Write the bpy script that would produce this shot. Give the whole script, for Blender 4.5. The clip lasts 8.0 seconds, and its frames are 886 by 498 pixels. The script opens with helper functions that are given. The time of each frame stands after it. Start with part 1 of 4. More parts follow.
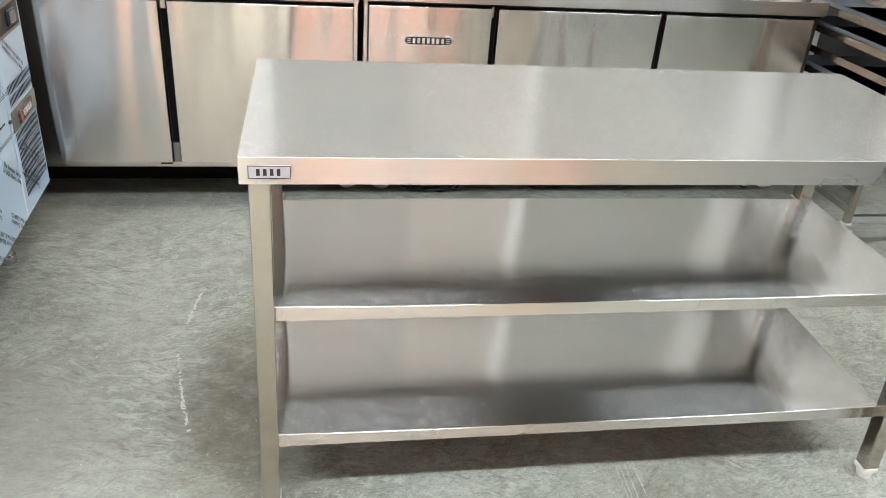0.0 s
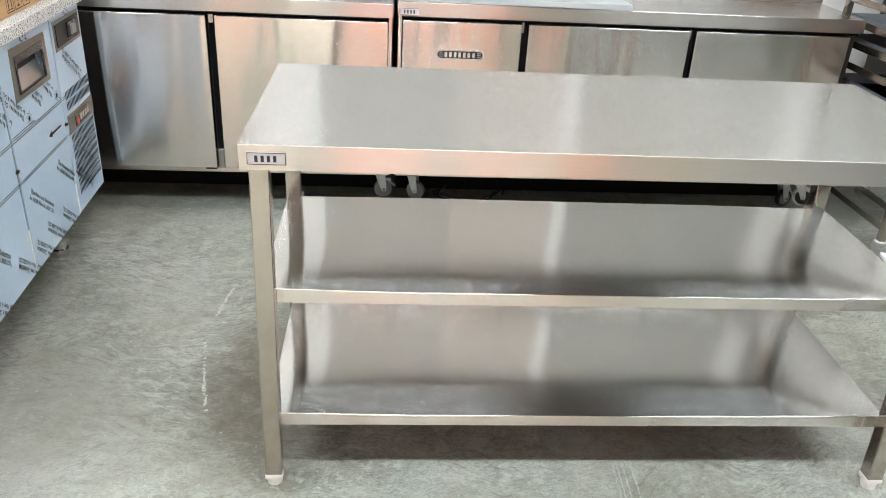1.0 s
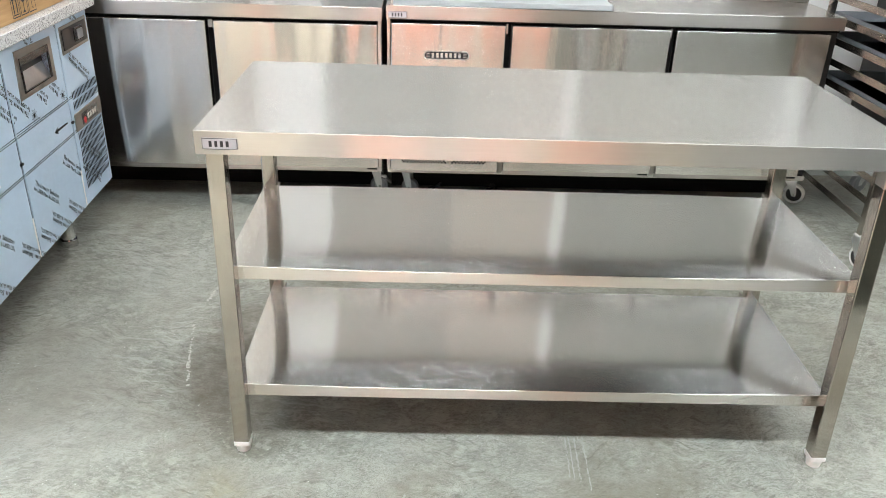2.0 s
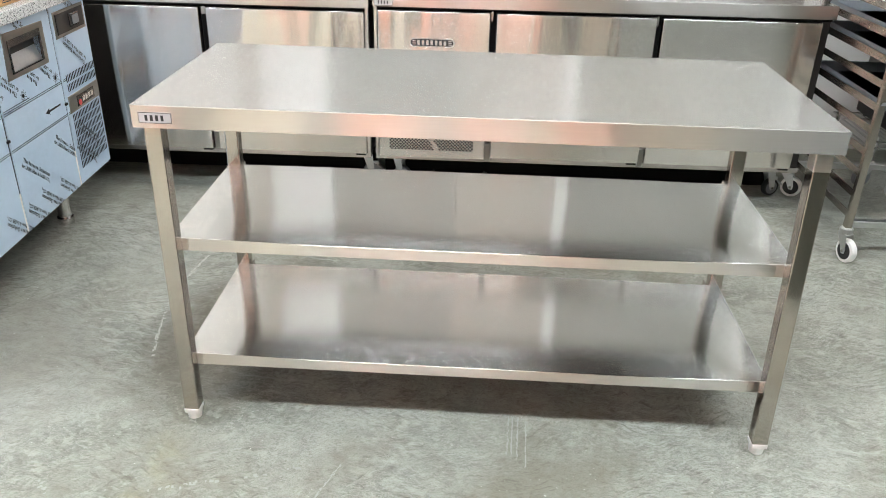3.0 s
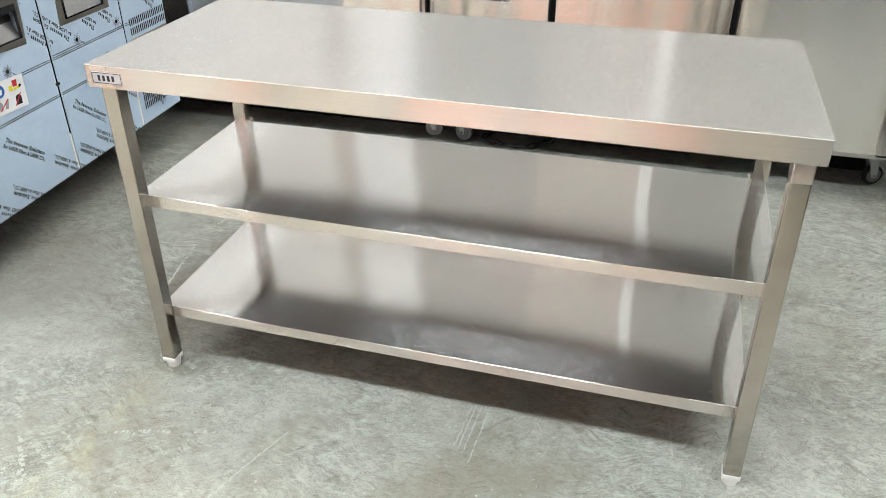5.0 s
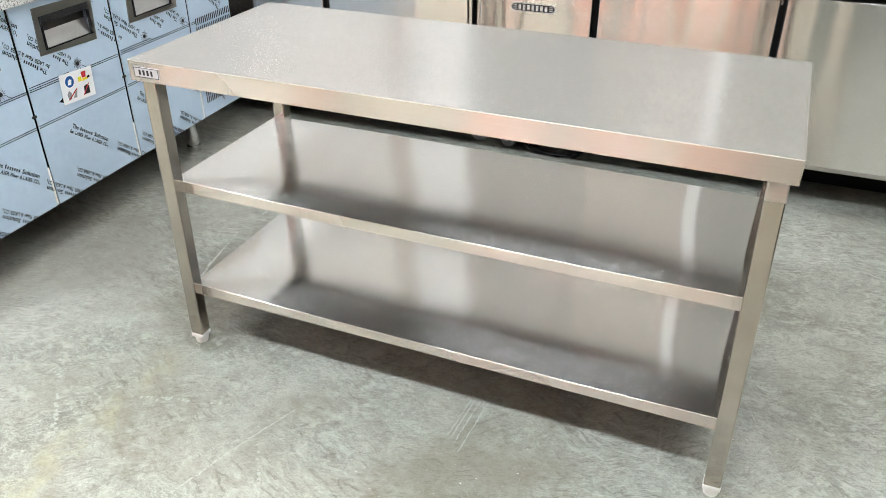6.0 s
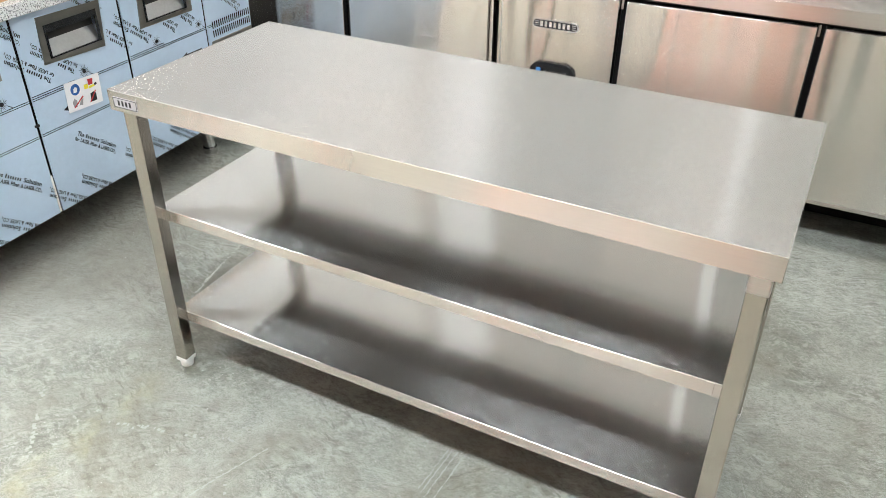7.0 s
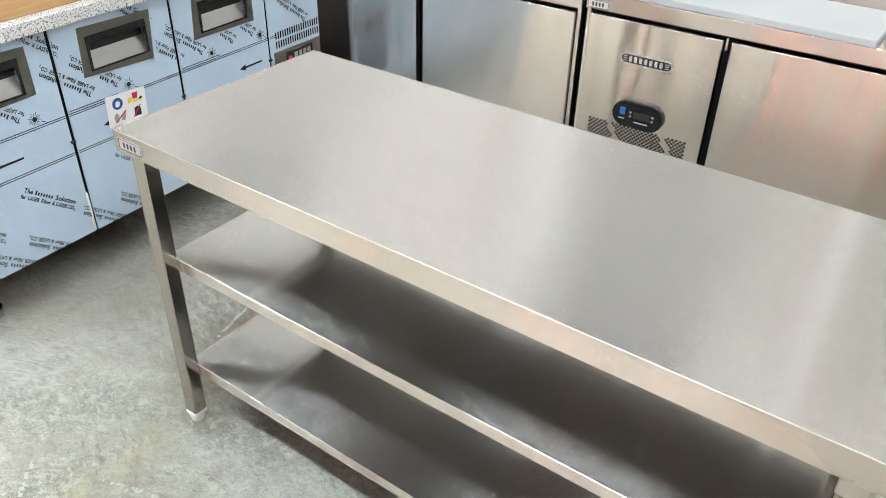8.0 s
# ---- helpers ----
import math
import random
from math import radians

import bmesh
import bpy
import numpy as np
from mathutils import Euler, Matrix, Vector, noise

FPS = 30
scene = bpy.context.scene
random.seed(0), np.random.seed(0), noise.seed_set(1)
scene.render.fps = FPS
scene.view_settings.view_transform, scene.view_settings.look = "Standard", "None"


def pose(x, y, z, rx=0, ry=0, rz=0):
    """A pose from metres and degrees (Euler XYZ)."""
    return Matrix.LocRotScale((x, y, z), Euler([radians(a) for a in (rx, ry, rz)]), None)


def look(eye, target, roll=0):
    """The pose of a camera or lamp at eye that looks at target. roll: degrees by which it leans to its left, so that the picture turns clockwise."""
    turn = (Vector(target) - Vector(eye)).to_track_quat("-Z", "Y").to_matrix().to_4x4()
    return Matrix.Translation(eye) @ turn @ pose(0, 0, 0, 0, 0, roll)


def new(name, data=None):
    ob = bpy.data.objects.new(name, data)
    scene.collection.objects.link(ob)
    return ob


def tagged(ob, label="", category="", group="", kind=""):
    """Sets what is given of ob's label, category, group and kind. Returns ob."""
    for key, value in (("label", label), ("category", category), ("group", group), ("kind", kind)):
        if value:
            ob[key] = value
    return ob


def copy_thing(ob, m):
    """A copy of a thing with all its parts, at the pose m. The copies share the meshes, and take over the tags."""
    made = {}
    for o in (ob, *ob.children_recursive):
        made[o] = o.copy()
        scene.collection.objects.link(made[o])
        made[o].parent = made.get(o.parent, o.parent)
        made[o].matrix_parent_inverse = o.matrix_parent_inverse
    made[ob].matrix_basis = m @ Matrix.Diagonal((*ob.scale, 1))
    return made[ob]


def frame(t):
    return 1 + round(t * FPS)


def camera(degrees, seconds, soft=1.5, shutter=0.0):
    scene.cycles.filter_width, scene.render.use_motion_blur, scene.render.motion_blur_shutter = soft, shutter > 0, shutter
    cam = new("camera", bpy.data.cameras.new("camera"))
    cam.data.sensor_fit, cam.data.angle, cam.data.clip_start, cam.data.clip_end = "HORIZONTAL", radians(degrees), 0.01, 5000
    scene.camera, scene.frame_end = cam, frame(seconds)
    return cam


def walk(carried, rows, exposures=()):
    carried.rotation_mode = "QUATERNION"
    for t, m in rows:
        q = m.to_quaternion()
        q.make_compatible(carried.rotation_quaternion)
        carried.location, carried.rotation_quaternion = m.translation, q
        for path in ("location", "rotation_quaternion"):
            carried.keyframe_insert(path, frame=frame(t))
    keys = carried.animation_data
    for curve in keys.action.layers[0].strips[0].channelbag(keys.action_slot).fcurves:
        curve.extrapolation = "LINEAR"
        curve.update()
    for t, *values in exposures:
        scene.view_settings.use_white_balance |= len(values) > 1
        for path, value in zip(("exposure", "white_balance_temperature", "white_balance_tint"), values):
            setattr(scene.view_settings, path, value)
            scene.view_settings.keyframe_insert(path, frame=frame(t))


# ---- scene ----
cam = camera(58.4, 8.0, soft=0.5)
PATH = [
    (0, (0.127, -1.272, 1.374), (0.447, 0.455, 0.417), 4.4),
    (0.5, (0.221, -1.323, 1.37), (0.428, 0.433, 0.436), 4.0),
    (1, (0.275, -1.399, 1.357), (0.421, 0.377, 0.45), 3.3),
    (1.5, (0.342, -1.491, 1.359), (0.443, 0.299, 0.473), 2.5),
    (1.7, (0.387, -1.513, 1.367), (0.466, 0.276, 0.475), 2.2),
    (2.8, (0.716, -1.591, 1.349), (0.657, 0.199, 0.459), 1.7),
    (3, (0.745, -1.592, 1.347), (0.663, 0.192, 0.445), 1.4),
    (3.5, (0.812, -1.537, 1.341), (0.673, 0.219, 0.395), 0.7),
    (4, (0.899, -1.46, 1.378), (0.694, 0.259, 0.376), 0.2),
    (4.5, (1.015, -1.407, 1.394), (0.681, 0.274, 0.363), -0.2),
    (4.7, (1.096, -1.386, 1.394), (0.705, 0.278, 0.355), -0.2),
    (5.8, (1.379, -1.383, 1.401), (0.737, 0.209, 0.374), -0.0),
    (6, (1.407, -1.41, 1.428), (0.741, 0.172, 0.401), -0.1),
    (6.5, (1.459, -1.388, 1.485), (0.74, 0.162, 0.445), 0.0),
    (7, (1.491, -1.189, 1.539), (0.723, 0.307, 0.456), 0.6),
    (7.5, (1.479, -1.01, 1.552), (0.634, 0.425, 0.444), 1.0),
    (8, (1.421, -0.825, 1.568), (0.467, 0.536, 0.455), 1.3),
]
walk(cam, [(t, look(eye, target, roll)) for t, eye, target, roll in PATH])


# ---- world and light ----
world = bpy.data.worlds.new("world")
scene.world = world
world.use_nodes = True
world.node_tree.nodes["Background"].inputs[0].default_value = (0.8, 0.88, 1.0, 1)
world.node_tree.nodes["Background"].inputs[1].default_value = 0.05
LAMP, DIM = 56.0, 19.0
scene.view_settings.exposure = -0.17


# ---- materials ----
def material(name):
    m = bpy.data.materials.new(name)
    m.use_nodes = True
    nt = m.node_tree
    return m, nt, nt.nodes["Principled BSDF"]


def node(nt, kind, **inputs):
    n = nt.nodes.new(kind)
    for key, value in inputs.items():
        n.inputs[key].default_value = value
    return n


def coords(nt, scale, source="Object"):
    tc = nt.nodes.new("ShaderNodeTexCoord")
    mp = nt.nodes.new("ShaderNodeMapping")
    mp.inputs["Scale"].default_value = scale
    nt.links.new(tc.outputs[source], mp.inputs[0])
    return mp.outputs[0]


def noise_at(nt, vec, scale, detail=4.0, rough=0.55):
    n = nt.nodes.new("ShaderNodeTexNoise")
    n.inputs["Scale"].default_value = scale
    n.inputs["Detail"].default_value = detail
    n.inputs["Roughness"].default_value = rough
    nt.links.new(vec, n.inputs["Vector"])
    return n.outputs[0]


def ramp(nt, fac, stops):
    r = nt.nodes.new("ShaderNodeValToRGB")
    els = r.color_ramp.elements
    while len(els) < len(stops):
        els.new(0.5)
    for el, (p, c) in zip(els, stops):
        el.position = p
        el.color = (*c, 1) if len(c) == 3 else c
    nt.links.new(fac, r.inputs[0])
    return r.outputs[0]


def grey(v):
    return (v, v, v)


def mixed(nt, a, b, fac, mode="MIX"):
    n = nt.nodes.new("ShaderNodeMix")
    n.data_type, n.blend_type = "RGBA", mode
    for sock, v in ((n.inputs[0], fac), (n.inputs[6], a), (n.inputs[7], b)):
        if isinstance(v, (int, float)):
            sock.default_value = v
        elif isinstance(v, tuple):
            sock.default_value = (*v, 1)
        else:
            nt.links.new(v, sock)
    return n.outputs[2]


def bump(nt, bsdf, height, strength, distance, before=None):
    b = nt.nodes.new("ShaderNodeBump")
    b.inputs["Strength"].default_value = strength
    b.inputs["Distance"].default_value = distance
    nt.links.new(height, b.inputs["Height"])
    if before is not None:
        nt.links.new(before, b.inputs["Normal"])
    nt.links.new(b.outputs[0], bsdf.inputs["Normal"])
    return b.outputs[0]


def steel(name, colour, rough, along, across, aniso=0.7, wave=0.0, wave_scale=(1.5, 1.5, 0.4), smear=0.05, hairs=1.0, bands=0.0, broad=0.0, wide=0.55, narrow=0.02):
    """Brushed stainless steel. along: the brushing's direction, across: the direction in which it blurs, in the thing's own axes."""
    m, nt, b = material(name)
    stretch = tuple(6.0 if a else 260.0 for a in along)
    hair = noise_at(nt, coords(nt, stretch), 1.0, 3.0)
    blotch = noise_at(nt, coords(nt, (3.0, 3.0, 3.0)), 1.3, 1.5)
    lo = tuple(c * (1 - 0.07 * hairs) for c in colour)
    base = ramp(nt, hair, [(0.3, lo), (0.7, colour)])
    nt.links.new(base, b.inputs["Base Color"])
    b.inputs["Metallic"].default_value = 1.0
    r = nt.nodes.new("ShaderNodeMapRange")
    r.inputs["From Min"].default_value, r.inputs["From Max"].default_value = 0.2, 0.8
    r.inputs["To Min"].default_value, r.inputs["To Max"].default_value = rough - smear, rough + smear
    nt.links.new(blotch, r.inputs["Value"])
    rough_out = r.outputs[0]
    if bands:
        # faint polishing bands along the grain
        add = nt.nodes.new("ShaderNodeMath")
        add.operation = "MULTIPLY_ADD"
        nt.links.new(noise_at(nt, coords(nt, tuple(0.9 if a else 22.0 for a in along)), 1.0, 5.0, 0.65), add.inputs[0])
        add.inputs[1].default_value = bands * 4
        low = nt.nodes.new("ShaderNodeMath")
        low.operation = "SUBTRACT"
        nt.links.new(rough_out, low.inputs[0])
        low.inputs[1].default_value = bands * 2
        nt.links.new(low.outputs[0], add.inputs[2])
        rough_out = add.outputs[0]
    nt.links.new(rough_out, b.inputs["Roughness"])
    if aniso:
        b.inputs["Anisotropic"].default_value = aniso
        vec = nt.nodes.new("ShaderNodeCombineXYZ")
        for i, v in enumerate(across):
            vec.inputs[i].default_value = v
        vt = nt.nodes.new("ShaderNodeVectorTransform")
        vt.vector_type, vt.convert_from, vt.convert_to = "VECTOR", "OBJECT", "WORLD"
        nt.links.new(vec.outputs[0], vt.inputs[0])
        nt.links.new(vt.outputs[0], b.inputs["Tangent"])
    fine = bump(nt, b, hair, 0.03 * hairs, 0.0004)
    if wave:
        bump(nt, b, noise_at(nt, coords(nt, wave_scale), 1.0, 1.5), wave, 0.05, fine)
    if broad:
        # the brushing also throws a wide, faint fan of light across the grain
        fan = nt.nodes.new("ShaderNodeBsdfAnisotropic")
        fan.distribution = "GGX"
        middle = math.sqrt(wide * narrow)
        fan.inputs["Roughness"].default_value = math.sqrt(middle)
        fan.inputs["Anisotropy"].default_value = middle / wide - 1
        nt.links.new(base, fan.inputs["Color"])
        nt.links.new(b.inputs["Tangent"].links[0].from_socket, fan.inputs["Tangent"])
        nt.links.new(b.inputs["Normal"].links[0].from_socket, fan.inputs["Normal"])
        mix = nt.nodes.new("ShaderNodeMixShader")
        mix.inputs[0].default_value = broad
        nt.links.new(b.outputs[0], mix.inputs[1])
        nt.links.new(fan.outputs[0], mix.inputs[2])
        nt.links.new(mix.outputs[0], nt.nodes["Material Output"].inputs["Surface"])
    return m


STEEL = (0.63, 0.615, 0.592)
steel_top = steel("brushed_steel_sheet", STEEL, 0.22, (1, 0, 0), (0, 1, 0), 0.95, smear=0.02, hairs=0.8, bands=0.009, broad=0.12, narrow=0.065)
steel_shelf = steel("bright_steel_sheet", (0.70, 0.69, 0.66), 0.115, (1, 0, 0), (0, 1, 0), 1.0, 0.04, (1.2, 1.5, 1), smear=0.015, bands=0.004, broad=0.22, narrow=0.035)
steel_lip = steel("brushed_steel_edge", (0.76, 0.72, 0.68), 0.21, (1, 0, 0), (0, 0, 1), 1.0, 0.08, (5, 3, 1), smear=0.03, hairs=0.6, broad=0.25, wide=0.5, narrow=0.03)
steel_tube = steel("brushed_steel_tube", (0.50, 0.46, 0.415), 0.14, (0, 0, 1), (1, 1, 0), 0.85, 0.0)
steel_fold = steel("worn_steel_fold", (0.60, 0.58, 0.555), 0.46, (1, 0, 0), (0, 0, 1), 0.0, smear=0.08)
steel_weld = steel("sanded_steel", (0.66, 0.63, 0.61), 0.34, (1, 0, 0), (0, 0, 1), 0.0, 0.1, (40, 40, 40), smear=0.08)
steel_door = steel("brushed_steel_door", (0.86, 0.82, 0.785), 0.17, (1, 0, 0), (0, 0, 1), 1.0, 0.36, (3.4, 1.0, 0.75), smear=0.02, hairs=0.6, broad=0.10, wide=0.5, narrow=0.016)
steel_dark = steel("dull_steel", (0.31, 0.305, 0.285), 0.35, (1, 0, 0), (0, 0, 1), 0.0, 0.0)
steel_rack = steel("rack_steel", (0.42, 0.385, 0.345), 0.25, (0, 1, 0), (0, 0, 1), 0.0, 0.0)


def plain(name, colour, rough, metal=0.0, vary=0.12, scale=9.0, relief=0.0, coat=0.0):
    m, nt, b = material(name)
    v = coords(nt, (1, 1, 1))
    big, small = noise_at(nt, v, scale, 4), noise_at(nt, v, scale * 14, 3)
    lo, hi = tuple(c * (1 - vary) for c in colour), tuple(min(1, c * (1 + vary)) for c in colour)
    c1 = ramp(nt, big, [(0.3, lo), (0.7, hi)])
    nt.links.new(mixed(nt, c1, ramp(nt, small, [(0.3, lo), (0.7, hi)]), 0.35), b.inputs["Base Color"])
    nt.links.new(ramp(nt, big, [(0.25, grey(max(0.02, rough - 0.06))), (0.75, grey(rough + 0.06))]), b.inputs["Roughness"])
    b.inputs["Metallic"].default_value = metal
    b.inputs["Coat Weight"].default_value = coat
    if relief:
        bump(nt, b, small, relief, 0.002)
    return m


# black of gaskets and slots, and of the boards imitating shade underneath
black_void = plain("black_gasket_and_shade", (0.006, 0.006, 0.0065), 0.8)
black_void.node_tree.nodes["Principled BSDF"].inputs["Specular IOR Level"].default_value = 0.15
black_plastic = plain("black_gloss_plastic", (0.012, 0.013, 0.016), 0.18, coat=0.3)
print_ink = plain("printed_black", (0.012, 0.013, 0.018), 0.5)
film_blue = plain("blue_protective_film", (0.50, 0.635, 0.785), 0.33, vary=0.05, scale=3.0, relief=0.05)
white_plastic = plain("white_plastic", (0.84, 0.84, 0.82), 0.4)
white_board = plain("white_board_plastic", (0.50, 0.54, 0.56), 0.45, vary=0.03)
rubber_grey = plain("grey_rubber", (0.24, 0.25, 0.26), 0.55)
wheel_grey = plain("grey_wheel_hub", (0.20, 0.21, 0.22), 0.4)
rubber_black = plain("black_rubber", (0.02, 0.02, 0.022), 0.6)
dark_board = plain("added_dark_board", (0.035, 0.030, 0.026), 0.7)
zinc = plain("zinc_plate", (0.55, 0.56, 0.56), 0.32, metal=1.0)
chrome = plain("bright_plated_steel", (0.7, 0.7, 0.7), 0.12, metal=1.0)
pan_grey = plain("dark_sheet_pan", (0.26, 0.29, 0.32), 0.32, metal=0.15)
wall_paint = plain("white_wall_paint", (0.83, 0.835, 0.825), 0.7, vary=0.04, scale=2.0, relief=0.1)
grey_wall_paint = plain("grey_wall_paint", (0.2, 0.2, 0.195), 0.7, vary=0.05, scale=2.0, relief=0.1)
dark_wall_paint = plain("dark_grey_wall_paint", (0.06, 0.06, 0.058), 0.7, vary=0.05, scale=2.0)
# colours of the unseen panels, trims and block added for reflections
sky_paint = plain("blue_white_paint", (0.92, 0.94, 0.95), 0.6, vary=0.03, scale=2.0)
orange_paint = plain("orange_wall_paint", (0.93, 0.40, 0.27), 0.6, vary=0.06, scale=2.0)
pink_paint = plain("pale_pink_wall_paint", (0.92, 0.49, 0.385), 0.6, vary=0.06, scale=2.0)
cream_paint = plain("cream_wall_paint", (0.88, 0.74, 0.60), 0.6, vary=0.06, scale=2.0)
olive_paint = plain("olive_grey_wall_paint", (0.20, 0.195, 0.175), 0.6, vary=0.06, scale=2.0)
green_paint = plain("grey_green_wall_paint", (0.10, 0.115, 0.10), 0.6, vary=0.06, scale=2.0)
brown_paint = plain("brown_wall_paint", (0.12, 0.09, 0.07), 0.6, vary=0.06, scale=2.0)
slate_panel = plain("slate_grey_panel", (0.07, 0.095, 0.10), 0.5, vary=0.1, scale=2.0)
pale_panel = plain("pale_grey_panel", (0.50, 0.495, 0.475), 0.5, vary=0.06, scale=2.0)
warm_panel = plain("warm_white_panel", (0.61, 0.58, 0.545), 0.5, vary=0.05, scale=2.0)
sage_panel = plain("grey_green_panel", (0.42, 0.435, 0.41), 0.5, vary=0.08, scale=2.0)
dark_panel = plain("mid_grey_panel", (0.50, 0.50, 0.48), 0.5, vary=0.1, scale=2.0)
ceiling_paint = plain("ceiling_paint", (0.14, 0.14, 0.137), 0.8, vary=0.03)
dark_paint = plain("dark_paint", (0.02, 0.018, 0.017), 0.45)
plate_white = plain("label_white", (0.54, 0.535, 0.57), 0.4, vary=0.02)
paper_white = plain("paper_white", (0.84, 0.85, 0.87), 0.5, vary=0.02)
blue_ink = plain("label_blue", (0.02, 0.12, 0.42), 0.4)
red_ink = plain("label_red", (0.55, 0.03, 0.04), 0.4)
yellow_ink = plain("label_yellow", (0.85, 0.75, 0.05), 0.4)
grey_ink = plain("label_grey", (0.35, 0.35, 0.36), 0.5)
badge_silver = plain("badge_silver", (0.75, 0.75, 0.76), 0.25, metal=0.8)
switch_blue = plain("switch_blue", (0.015, 0.13, 0.36), 0.3)


def granite():
    m, nt, b = material("speckled_granite")
    v = coords(nt, (1, 1, 1))
    c = ramp(nt, noise_at(nt, v, 190, 4, 0.65), [(0.36, (0.10, 0.11, 0.12)), (0.42, (0.45, 0.46, 0.47)), (0.47, (0.74, 0.75, 0.75))])
    d = ramp(nt, noise_at(nt, v, 260, 3), [(0.36, grey(0.25)), (0.46, grey(1))])
    nt.links.new(mixed(nt, c, d, 0.8, "MULTIPLY"), b.inputs["Base Color"])
    b.inputs["Roughness"].default_value = 0.25
    return m


def cardboard():
    m, nt, b = material("brown_cardboard")
    v = coords(nt, (4, 4, 60))
    c = ramp(nt, noise_at(nt, v, 2, 4), [(0.3, (0.50, 0.30, 0.13)), (0.7, (0.60, 0.38, 0.18))])
    nt.links.new(c, b.inputs["Base Color"])
    b.inputs["Roughness"].default_value = 0.8
    bump(nt, b, noise_at(nt, v, 6, 2), 0.1, 0.002)
    return m


def streaked(nt, vec, turn, scale, shift, detail=4.0):
    """Noise drawn out along one direction of the floor."""
    mp = nt.nodes.new("ShaderNodeMapping")
    mp.inputs["Rotation"].default_value = (0, 0, turn)
    mp.inputs["Location"].default_value = (shift, shift * 0.7, 0)
    nt.links.new(vec, mp.inputs[0])
    mp2 = nt.nodes.new("ShaderNodeMapping")
    mp2.inputs["Scale"].default_value = scale
    nt.links.new(mp.outputs[0], mp2.inputs[0])
    return noise_at(nt, mp2.outputs[0], 1.0, detail, 0.6), mp.outputs[0]


def axis(nt, value, lo, hi):
    r = nt.nodes.new("ShaderNodeMapRange")
    r.inputs["From Min"].default_value, r.inputs["From Max"].default_value = lo, hi
    nt.links.new(value, r.inputs["Value"])
    return r.outputs[0]


